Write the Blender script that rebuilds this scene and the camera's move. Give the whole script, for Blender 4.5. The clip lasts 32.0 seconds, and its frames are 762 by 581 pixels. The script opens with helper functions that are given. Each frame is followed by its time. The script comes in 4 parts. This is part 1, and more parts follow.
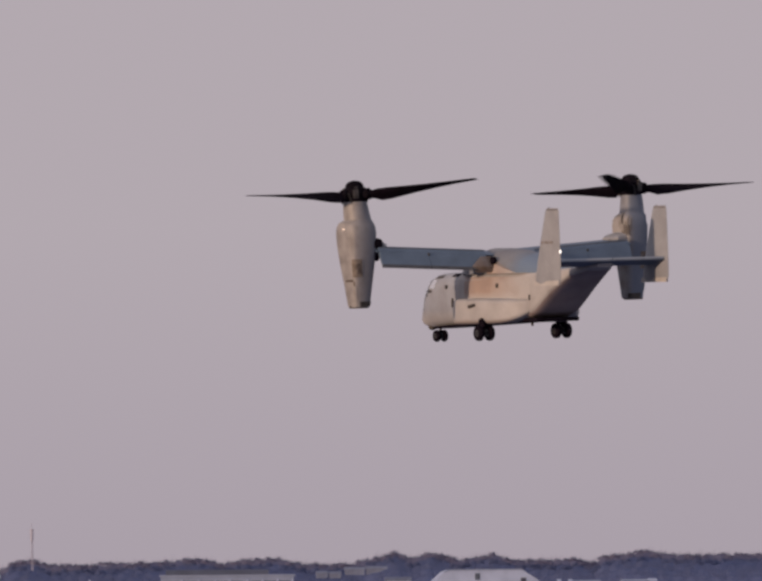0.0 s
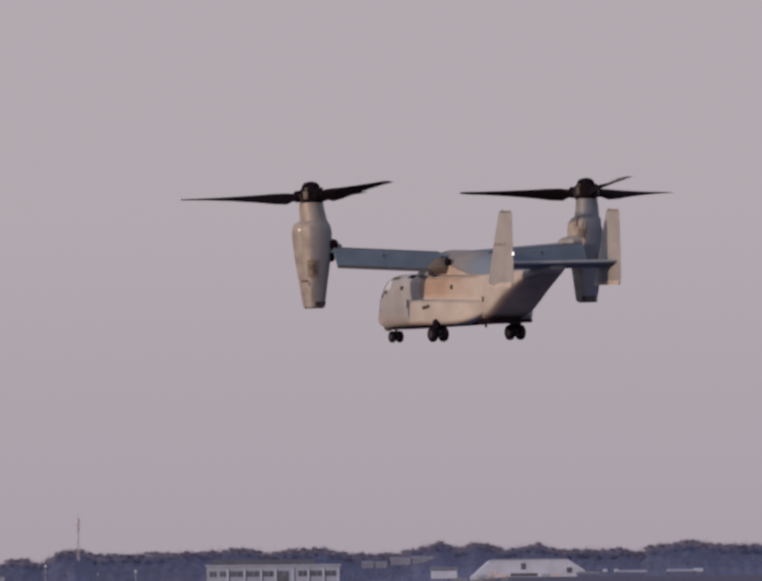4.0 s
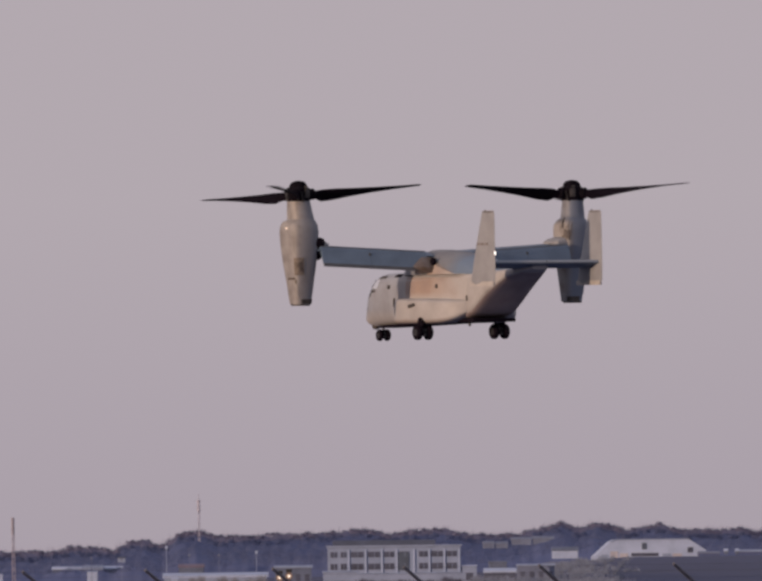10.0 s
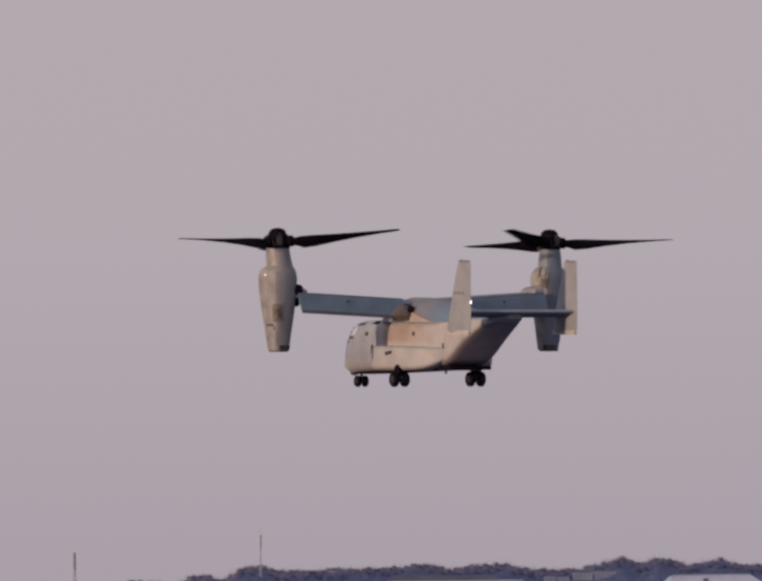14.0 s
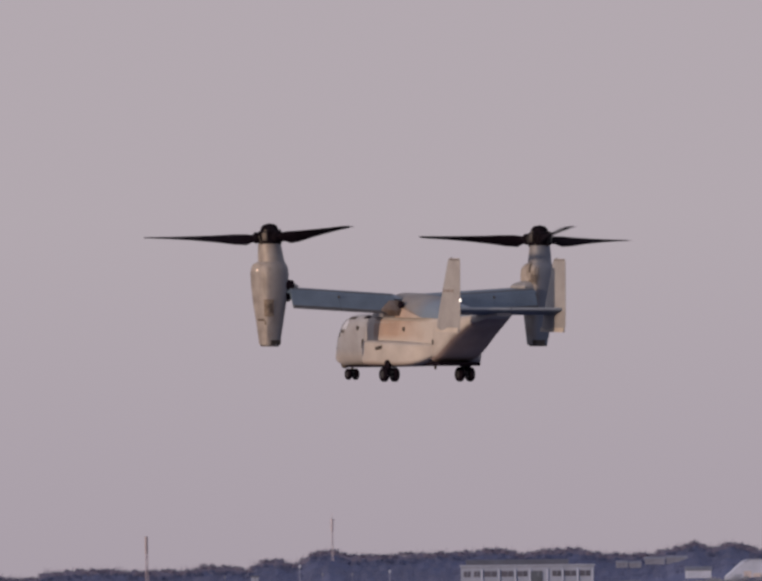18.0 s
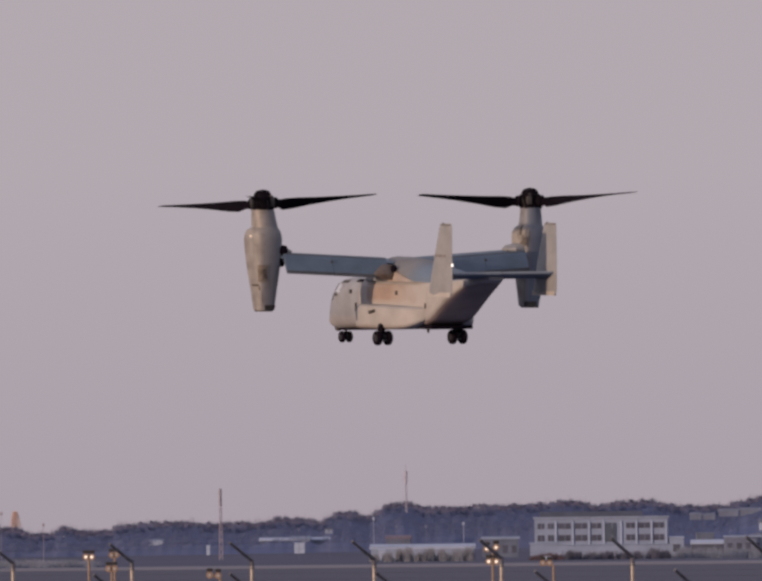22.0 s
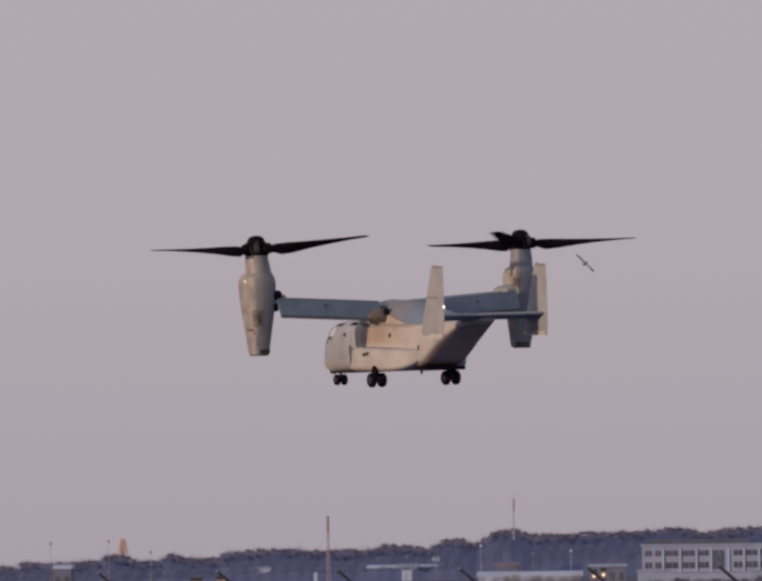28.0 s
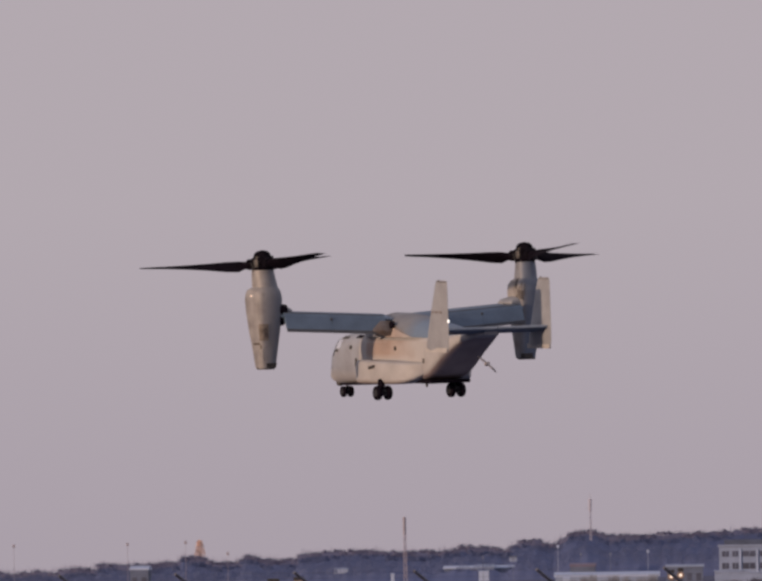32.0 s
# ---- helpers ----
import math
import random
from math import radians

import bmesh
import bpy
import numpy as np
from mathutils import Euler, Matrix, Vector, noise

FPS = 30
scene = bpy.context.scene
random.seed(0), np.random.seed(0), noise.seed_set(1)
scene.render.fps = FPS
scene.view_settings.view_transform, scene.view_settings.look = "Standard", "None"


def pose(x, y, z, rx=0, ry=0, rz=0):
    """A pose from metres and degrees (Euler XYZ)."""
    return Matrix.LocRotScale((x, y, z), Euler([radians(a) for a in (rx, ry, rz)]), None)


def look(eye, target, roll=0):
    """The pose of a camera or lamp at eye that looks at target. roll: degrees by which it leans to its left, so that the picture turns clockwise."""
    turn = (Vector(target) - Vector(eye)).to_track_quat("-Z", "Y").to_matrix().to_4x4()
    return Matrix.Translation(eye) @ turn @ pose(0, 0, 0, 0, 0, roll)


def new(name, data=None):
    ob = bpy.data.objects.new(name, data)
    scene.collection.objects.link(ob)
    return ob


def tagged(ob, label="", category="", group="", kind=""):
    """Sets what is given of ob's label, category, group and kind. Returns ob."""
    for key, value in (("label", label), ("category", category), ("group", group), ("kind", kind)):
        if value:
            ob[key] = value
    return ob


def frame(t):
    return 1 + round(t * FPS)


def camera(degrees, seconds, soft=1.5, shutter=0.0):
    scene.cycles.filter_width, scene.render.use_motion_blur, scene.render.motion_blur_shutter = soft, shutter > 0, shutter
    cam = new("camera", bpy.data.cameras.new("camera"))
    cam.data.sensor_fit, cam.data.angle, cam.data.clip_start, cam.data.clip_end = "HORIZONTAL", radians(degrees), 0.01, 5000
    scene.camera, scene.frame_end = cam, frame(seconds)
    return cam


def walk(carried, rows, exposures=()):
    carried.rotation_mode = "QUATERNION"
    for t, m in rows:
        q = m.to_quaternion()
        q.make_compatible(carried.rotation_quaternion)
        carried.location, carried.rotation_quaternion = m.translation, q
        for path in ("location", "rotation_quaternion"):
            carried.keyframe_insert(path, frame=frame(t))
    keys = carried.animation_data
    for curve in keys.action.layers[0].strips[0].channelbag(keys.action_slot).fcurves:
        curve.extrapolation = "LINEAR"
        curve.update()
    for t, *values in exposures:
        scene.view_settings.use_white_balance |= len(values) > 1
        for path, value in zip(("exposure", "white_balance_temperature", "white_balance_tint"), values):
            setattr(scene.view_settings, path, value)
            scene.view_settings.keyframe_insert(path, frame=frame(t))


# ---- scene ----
# A grey tiltrotor hovers over an airfield at sunset, filmed through a long lens from one spot.
EYE = 3.2          # height of the lens over the airfield
REACH = 17000.0    # grid laid over the camera's view: units per radian
cam = camera(5.28, 32.0, soft=3.0, shutter=0.07)
# seconds, pan, tilt and lean in degrees
CAMERA_ROWS = [
    (0, 1.4844, 2.1315, 0.54), (0.5, 1.3730, 2.1188, 0.52), (1, 1.4375, 2.1800, 0.52), (1.5, 1.4487, 2.2063, 0.49),
    (2, 1.5910, 2.0436, 0.54), (2.5, 1.4574, 2.1307, 0.51), (3, 1.4868, 1.9799, 0.58), (3.5, 1.2948, 2.0716, 0.52),
    (5.5, 0.9712, 1.8440, 0.61), (6, 0.8932, 1.7371, 0.60), (6.5, 0.8378, 1.8502, 0.63), (7, 0.8167, 1.7887, 0.65),
    (7.5, 0.7600, 1.7478, 0.71), (8, 0.6967, 1.7967, 0.61), (8.5, 0.5395, 1.7699, 0.67), (9, 0.4823, 1.7926, 0.65),
    (9.5, 0.3021, 1.7904, 0.69), (10, 0.3318, 1.9368, 0.69), (10.5, 0.3299, 2.0781, 0.68), (11, 0.2349, 2.0729, 0.76),
    (11.5, 0.2133, 2.0345, 0.74), (12, 0.2198, 2.0716, 0.70), (12.5, 0.0935, 2.1397, 0.66), (13, 0.0565, 2.1672, 0.65),
    (13.5, 0.0176, 2.3057, 0.65), (14, -0.0916, 2.1857, 0.65), (14.5, -0.2078, 2.0321, 0.66), (16.5, -0.3428, 2.0264, 0.69),
    (17, -0.4367, 1.9481, 0.64), (17.5, -0.4149, 1.9549, 0.61), (18, -0.5930, 2.0808, 0.61), (18.5, -0.5623, 1.9768, 0.68),
    (19, -0.6631, 1.8080, 0.67), (19.5, -0.6715, 1.8005, 0.74), (20, -0.7791, 1.8552, 0.72), (20.5, -0.8539, 2.0003, 0.72),
    (21, -0.9173, 2.2736, 0.70), (21.5, -1.0427, 2.0562, 0.71), (22, -1.1069, 1.7545, 0.64), (22.5, -1.1250, 1.7749, 0.65),
    (23, -1.1364, 1.7788, 0.74), (23.5, -1.1899, 1.7939, 0.67), (24, -1.1077, 1.7711, 0.67), (24.5, -1.1104, 1.8757, 0.65),
    (26.5, -1.3697, 1.6936, 0.71), (27, -1.4552, 1.7345, 0.71), (27.5, -1.6046, 1.9045, 0.72), (28, -1.8478, 1.9526, 0.67),
    (28.5, -1.8718, 2.0119, 0.67), (29, -1.9829, 2.0170, 0.70), (29.5, -1.9796, 2.0186, 0.65), (30, -2.1130, 2.0084, 0.65),
    (30.5, -2.0764, 1.9791, 0.57), (31, -2.2235, 1.9929, 0.59), (31.5, -2.2485, 1.9892, 0.61), (32, -2.3787, 1.9646, 0.75),
]


def aim(pan, tilt, lean):
    p, q = radians(pan), radians(tilt)
    way = Vector((math.sin(p) * math.cos(q), math.cos(p) * math.cos(q), math.sin(q)))
    eye = Vector((0, 0, EYE))
    return look(eye, eye + way * 100, -lean)


walk(cam, [(t, aim(p, q, r)) for t, p, q, r in CAMERA_ROWS])

# ---- light ----
SUN_AZ, SUN_EL = 38.0, 3.6      # the sun stands low, behind the camera's left shoulder
sun_way = Vector((-math.cos(radians(SUN_AZ)), -math.sin(radians(SUN_AZ)), math.tan(radians(SUN_EL))))
sun = new("sun", bpy.data.lights.new("sun", "SUN"))
sun.data.energy, sun.data.angle, sun.data.color = 2.55, radians(1.2), (1.0, 0.675, 0.468)
sun.matrix_basis = look(sun_way * 50, (0, 0, 0))
world = bpy.data.worlds.new("sky")
scene.world = world
world.use_nodes = True
wn, wl = world.node_tree.nodes, world.node_tree.links
sky = wn.new("ShaderNodeTexSky")
sky.sky_type, sky.sun_disc = "NISHITA", False
sky.sun_elevation, sky.sun_rotation = radians(SUN_EL), math.atan2(sun_way.x, sun_way.y)
sky.dust_density, sky.air_density = 4.0, 1.0
haze = wn.new("ShaderNodeMix")
haze.data_type = "RGBA"
haze.inputs["Factor"].default_value = 0.93
# even mauve evening overcast, a little dimmer and bluer low over the horizon that faces away from the sun
ray, up, low = wn.new("ShaderNodeTexCoord"), wn.new("ShaderNodeSeparateXYZ"), wn.new("ShaderNodeMapRange")
wl.new(ray.outputs["Generated"], up.inputs[0])
wl.new(up.outputs["Z"], low.inputs["Value"])
low.inputs["From Min"].default_value, low.inputs["From Max"].default_value = 0.0, 0.045
veil = wn.new("ShaderNodeMix")
veil.data_type = "RGBA"
veil.inputs[6].default_value, veil.inputs[7].default_value = (4.25, 3.70, 4.23, 1), (4.77, 4.21, 4.62, 1)
wl.new(low.outputs[0], veil.inputs["Factor"])
wl.new(veil.outputs[2], haze.inputs[7])
wl.new(sky.outputs[0], haze.inputs[6])
wl.new(haze.outputs[2], wn["Background"].inputs[0])
wn["Background"].inputs[1].default_value = 0.1


# ---- materials ----
def material(name, colour, rough=0.6, metal=0.0, vary=0.12, scale=1.0, bump=0.0, islands=0.0, second=None, stretch=None, coat=0.0, shine=0.5, fade=()):
    """A surface with grain at two scales; second: the colour of its stains; islands: spread of tone from piece to piece."""
    m = bpy.data.materials.new(name)
    m.use_nodes = True
    n, l = m.node_tree.nodes, m.node_tree.links
    b = n["Principled BSDF"]
    b.inputs["Roughness"].default_value, b.inputs["Metallic"].default_value = rough, metal
    b.inputs["Coat Weight"].default_value, b.inputs["Specular IOR Level"].default_value = coat, shine
    tc = n.new("ShaderNodeTexCoord")
    mp = n.new("ShaderNodeMapping")
    mp.inputs["Scale"].default_value = stretch or (1, 1, 1)
    l.new(tc.outputs["Object"], mp.inputs["Vector"])
    big, fine = n.new("ShaderNodeTexNoise"), n.new("ShaderNodeTexNoise")
    big.inputs["Scale"].default_value, fine.inputs["Scale"].default_value = scale, scale * 9
    big.inputs["Detail"].default_value, fine.inputs["Detail"].default_value = 4, 3
    for t in (big, fine):
        l.new(mp.outputs[0], t.inputs["Vector"])
    ramp = n.new("ShaderNodeValToRGB")
    dark = second or tuple(c * (1 - 2.2 * vary) for c in colour)
    ramp.color_ramp.elements[0].position, ramp.color_ramp.elements[1].position = 0.34, 0.62
    ramp.color_ramp.elements[0].color, ramp.color_ramp.elements[1].color = (*dark, 1), (*colour, 1)
    l.new(big.outputs["Fac"], ramp.inputs[0])
    tone = n.new("ShaderNodeMapRange")
    tone.inputs["To Min"].default_value, tone.inputs["To Max"].default_value = 1 - vary, 1 + vary
    l.new(fine.outputs["Fac"], tone.inputs["Value"])
    out = tone.outputs[0]
    if islands:
        geo, more = n.new("ShaderNodeNewGeometry"), n.new("ShaderNodeMapRange")
        more.inputs["To Min"].default_value, more.inputs["To Max"].default_value = 1 - islands, 1 + islands
        l.new(geo.outputs["Random Per Island"], more.inputs["Value"])
        both = n.new("ShaderNodeMath")
        both.operation = "MULTIPLY"
        l.new(out, both.inputs[0]), l.new(more.outputs[0], both.inputs[1])
        out = both.outputs[0]
    paint = ramp.outputs[0]
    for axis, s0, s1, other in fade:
        # another colour takes over along one axis, with an uneven edge
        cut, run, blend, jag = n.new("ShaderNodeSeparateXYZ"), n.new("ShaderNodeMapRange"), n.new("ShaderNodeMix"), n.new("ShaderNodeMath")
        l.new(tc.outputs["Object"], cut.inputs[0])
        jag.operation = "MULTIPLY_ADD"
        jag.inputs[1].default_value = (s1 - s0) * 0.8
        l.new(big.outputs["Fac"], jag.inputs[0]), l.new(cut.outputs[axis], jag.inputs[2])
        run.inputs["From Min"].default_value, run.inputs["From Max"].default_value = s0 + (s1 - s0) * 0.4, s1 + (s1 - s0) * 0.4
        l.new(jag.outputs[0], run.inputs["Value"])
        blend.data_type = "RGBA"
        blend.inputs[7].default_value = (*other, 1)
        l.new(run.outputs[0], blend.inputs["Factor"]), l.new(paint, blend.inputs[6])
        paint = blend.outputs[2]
    mul = n.new("ShaderNodeVectorMath")
    mul.operation = "SCALE"
    l.new(paint, mul.inputs[0]), l.new(out, mul.inputs["Scale"])
    l.new(mul.outputs[0], b.inputs["Base Color"])
    if bump:
        bp = n.new("ShaderNodeBump")
        bp.inputs["Strength"].default_value, bp.inputs["Distance"].default_value = 0.5, bump
        l.new(fine.outputs["Fac"], bp.inputs["Height"]), l.new(bp.outputs[0], b.inputs["Normal"])
    return m


def glowing(name, colour, strength):
    m = material(name, colour, 0.3)
    b = m.node_tree.nodes["Principled BSDF"]
    b.inputs["Emission Color"].default_value, b.inputs["Emission Strength"].default_value = (*colour, 1), strength
    return m


# HULL turns darker brown along the belly
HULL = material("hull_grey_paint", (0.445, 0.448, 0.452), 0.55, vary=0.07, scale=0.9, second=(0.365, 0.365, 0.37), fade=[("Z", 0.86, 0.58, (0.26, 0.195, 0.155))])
# nose colour holds the weaker sun on its turned-away sides
NOSE = material("nose_less_sunlit_paint", (0.33, 0.365, 0.42), 0.5, vary=0.06, scale=1.4, second=(0.28, 0.30, 0.34), fade=[("Z", 1.3, 0.75, (0.445, 0.448, 0.45))])
SIDE = material("tan_side_paint", (0.395, 0.312, 0.268), 0.6, vary=0.1, scale=1.4, second=(0.335, 0.272, 0.245), fade=[("X", -1.2, -4.2, (0.43, 0.43, 0.43)), ("Z", 2.05, 1.76, (0.435, 0.43, 0.43))])
WING = material("wing_blue_grey_paint", (0.122, 0.186, 0.278), 0.5, vary=0.08, scale=0.9, second=(0.092, 0.142, 0.215))
BLEND = material("blend_edge_paint", (0.25, 0.235, 0.235), 0.6, vary=0.1, scale=1.5)
WING_DARK = material("flap_root_dark_paint", (0.10, 0.115, 0.14), 0.6, vary=0.1, scale=1.5)
ROOT = material("brown_flap_root_paint", (0.15, 0.14, 0.145), 0.6, vary=0.15, scale=2.2, second=(0.095, 0.072, 0.058))
EDGE = material("sky_lit_edge_paint", (0.34, 0.40, 0.47), 0.5, vary=0.06, scale=1.2)
# the fade paints aft-side shade into both nacelle colours
NACELLE_LEFT = material("left_nacelle_shade_paint", (0.34, 0.338, 0.34), 0.5, vary=0.09, scale=1.6, second=(0.235, 0.23, 0.228), fade=[("Y", 7.45, 6.75, (0.18, 0.20, 0.24))])
NACELLE_RIGHT = material("right_nacelle_shade_paint", (0.325, 0.318, 0.31), 0.5, vary=0.12, scale=2.4, second=(0.20, 0.185, 0.17), fade=[("Y", -6.5, -6.85, (0.145, 0.18, 0.245))])
FIN = material("fin_light_grey_paint", (0.305, 0.325, 0.355), 0.55, vary=0.08, scale=1.3)
FOOT = material("fin_foot_highlight", (0.47, 0.46, 0.44), 0.55, vary=0.07, scale=1.3)
CAP = material("cap_grey_paint", (0.20, 0.20, 0.21), 0.6, vary=0.1, scale=2)
SOOT = material("sooty_metal", (0.07, 0.065, 0.06), 0.6, vary=0.3, scale=3)
BLACK = material("blade_black", (0.0105, 0.008, 0.0135), 0.8, vary=0.2, scale=2, shine=0.02)
RUBBER = material("tyre_rubber", (0.012, 0.009, 0.016), 0.8, vary=0.2, scale=4, shine=0.05)
STEEL = material("gear_steel", (0.035, 0.035, 0.038), 0.5, 0.3, vary=0.15, scale=3)
CLEAR = material("clear_cockpit_glass", (0.95, 0.96, 0.97), 0.02, vary=0.01)
CLEAR.node_tree.nodes["Principled BSDF"].inputs["Transmission Weight"].default_value = 1.0
RAMP = material("shaded_ramp_paint", (0.39, 0.335, 0.335), 0.7, vary=0.1, scale=1.1, second=(0.32, 0.27, 0.27), shine=0.15)
FAIR = material("fairing_grey_paint", (0.20, 0.22, 0.25), 0.55, vary=0.1, scale=1.1, second=(0.165, 0.175, 0.20), fade=[("X", -2.7, -3.7, (0.15, 0.215, 0.31))])
SCREEN = material("sky_mirroring_screen", (0.86, 0.88, 0.90), 0.08, 0.75, vary=0.03, coat=0.3)
SIDE_GLASS = material("side_cockpit_glass", (0.30, 0.325, 0.37), 0.2, 0.2, vary=0.05, coat=0.5)
LAMP_WHITE = glowing("white_lamp", (1.0, 0.95, 0.9), 1.3)
LAMP_DIM = glowing("warm_lamp", (1.0, 0.80, 0.66), 0.45)
STAIN = material("brown_stained_panel", (0.23, 0.20, 0.17), 0.7, vary=0.3, scale=4, second=(0.10, 0.085, 0.07))
GRIME_SHADE = material("dark_brown_grime_and_shade", (0.13, 0.112, 0.10), 0.7, vary=0.3, scale=5, second=(0.07, 0.06, 0.052))
FORK = material("grey_hub_bracket", (0.05, 0.05, 0.054), 0.5, 0.2, vary=0.25, scale=6)
HUB = material("hub_black_metal", (0.0105, 0.0085, 0.014), 0.7, vary=0.3, scale=5, shine=0.04)
LAMP_AMBER = glowing("amber_lamp", (1.0, 0.88, 0.76), 0.6)
LENS = material("pale_lens", (0.48, 0.47, 0.47), 0.3, vary=0.05)


# ---- mesh helpers ----
def mesh_of(name, bm, mat, smooth=False):
    me = bpy.data.meshes.new(name)
    bmesh.ops.recalc_face_normals(bm, faces=bm.faces)
    bm.to_mesh(me)
    bm.free()
    me.materials.append(mat)
    if smooth:
        me.polygons.foreach_set("use_smooth", [True] * len(me.polygons))
        me.set_sharp_from_angle(angle=radians(38))
    return me


def part(name, bm, mat, parent=None, label="", smooth=True):
    ob = new(name, mesh_of(name, bm, mat, smooth))
    if parent is not None:
        ob.parent = parent
    return tagged(ob, label)


def thing(name, label, category, place=(0, 0, 0), turn=0.0, group="", kind=""):
    ob = new(name)
    ob.matrix_basis = pose(*place, 0, 0, turn)
    return tagged(ob, label, category, group, kind)


def loft(bm, rings, caps=True, gaps=()):
    """Skin over rings of equally many points; gaps: (ring, point) of the faces left open."""
    made = [[bm.verts.new(p) for p in ring] for ring in rings]
    n = len(made[0])
    for k, (a, b) in enumerate(zip(made, made[1:])):
        for i in range(n):
            if (k, i) not in gaps:
                bm.faces.new((a[i], a[(i + 1) % n], b[(i + 1) % n], b[i]))
    if caps:
        bm.faces.new(list(reversed(made[0])))
        bm.faces.new(made[-1])
    return bm


def squircle(n, w, h, e=2.6):
    """Points of a rounded box outline, half sizes w and h."""
    pts = []
    for i in range(n):
        a = 2 * math.pi * i / n
        c, s = math.cos(a), math.sin(a)
        pts.append((w * math.copysign(abs(c) ** (2 / e), c), h * math.copysign(abs(s) ** (2 / e), s)))
    return pts


def box(bm, centre, size, bevel=0.0, m=None):
    made = bmesh.ops.create_cube(bm, size=1.0)["verts"]
    bmesh.ops.scale(bm, vec=size, verts=made)
    bmesh.ops.translate(bm, vec=centre, verts=made)
    if bevel:
        edges = list({e for v in made for e in v.link_edges})
        got = bmesh.ops.bevel(bm, geom=edges, offset=bevel, segments=2, affect="EDGES", profile=0.6)
        made = list({v for f in got["faces"] for v in f.verts} | {v for v in made if v.is_valid})
    if m is not None:
        bmesh.ops.transform(bm, matrix=m, verts=made)
    return bm


def rod(bm, a, b, ra, rb=None, n=10):
    """A round bar from a to b."""
    a, b = Vector(a), Vector(b)
    rb = ra if rb is None else rb
    q = (b - a).to_track_quat("Z", "Y")
    rings = [[p + q @ Vector((r * math.cos(2 * math.pi * i / n), r * math.sin(2 * math.pi * i / n), 0)) for i in range(n)] for p, r in ((a, ra), (b, rb))]
    return loft(bm, rings)


def turned(bm, profile, n=20, axis="Z", centre=(0, 0, 0)):
    """A body of revolution: profile of (radius, height)."""
    rings = []
    for r, h in profile:
        ring = []
        for i in range(n):
            a = 2 * math.pi * i / n
            p = Vector((r * math.cos(a), r * math.sin(a), h))
            if axis == "Y":
                p = Vector((p.x, p.z, -p.y))
            if axis == "X":
                p = Vector((p.z, p.x, p.y))
            ring.append(p + Vector(centre))
        rings.append(ring)
    return loft(bm, rings)


def spot(a, b, d):
    """The place d metres out at bearing a and height b of the camera-view grid; the grid leans by 0.65 degrees."""
    c, s = math.cos(radians(0.65)), math.sin(radians(0.65))
    x, y = c * (a - 280) + s * b, c * b - s * (a - 280) + 137.5
    return Vector((x * d / REACH, d, EYE + y * d / REACH))


# ---- ground ----
def ease(t):
    t = min(1.0, max(0.0, t))
    return t * t * (3 - 2 * t)


def rise(x, y):
    """Height of the land: flat airfield, a low hill behind it, and a bank under the hangar that climbs to the right."""
    if y <= 1640:
        return 0.0
    side = 1 / (1 + math.exp(-(x / y) * 40))
    bank = 5.6 * ease((x / y * REACH - 230) / 320) * ease((y - 1640) / 320)
    return max(ease((y - 1720) / 900) * (0.6 + 5.5 * side), bank)


def land():
    bm = bmesh.new()
    ys = [-900, -200, 0, 60, 120, 200, 400, 800, 1200, 1500, 1640, 1690, 1740, 1790, 1840, 1890, 1940, 1990, 2050, 2120, 2200, 2350, 2500, 2650, 2900, 3400, 4900]
    grid = []
    for y in ys:
        half = 1500 if y < 1600 else 2600
        xs = [half * math.copysign((abs(k) / 36) ** 2.2, k) for k in range(-36, 37)]
        grid.append([bm.verts.new((x, y, rise(x, y))) for x in xs])
    for a, b in zip(grid, grid[1:]):
        for i in range(72):
            bm.faces.new((a[i], a[i + 1], b[i + 1], b[i]))
    # distance haze is put into the grass: bluer beyond the taxiway
    grass = material("hazed_winter_grass", (0.0445, 0.065, 0.150), 0.95, vary=0.2, scale=0.02, second=(0.0385, 0.0565, 0.130), stretch=(1, 0.3, 1), fade=[("Y", 1260, 1060, (0.056, 0.071, 0.134))])
    tagged(part("ground", bm, grass, None, "", True), "flat airfield of winter grass with far haze in its colour", "ground", kind="structure")
    bm = bmesh.new()
    box(bm, (0, 1185, 0.02), (1800, 150, 0.06))
    tar = material("taxiway_concrete", (0.215, 0.225, 0.29), 0.85, vary=0.1, scale=0.05)
    tagged(part("taxiway", bm, tar, None, "", False), "long strip of pale concrete taxiway across the grass", "taxiway", kind="structure")


land()


# ---- aircraft ----
def airfoil(chord, thick, n=9):
    """Outline of a wing section from the leading edge (x = 0) to the trailing edge (x = -chord), upper side first."""
    up, low = [], []
    for i in range(n + 1):
        t = i / n
        x = t * t * (3 - 2 * t) if 0 < i < n else t
        y = 5 * thick * chord * (0.2969 * math.sqrt(x) - 0.126 * x - 0.3516 * x * x + 0.2843 * x ** 3 - 0.1015 * x ** 4)
        up.append((-x * chord, y + 0.004))
        low.append((-x * chord, -0.75 * y - 0.004))
    return up + low[::-1][:-1]


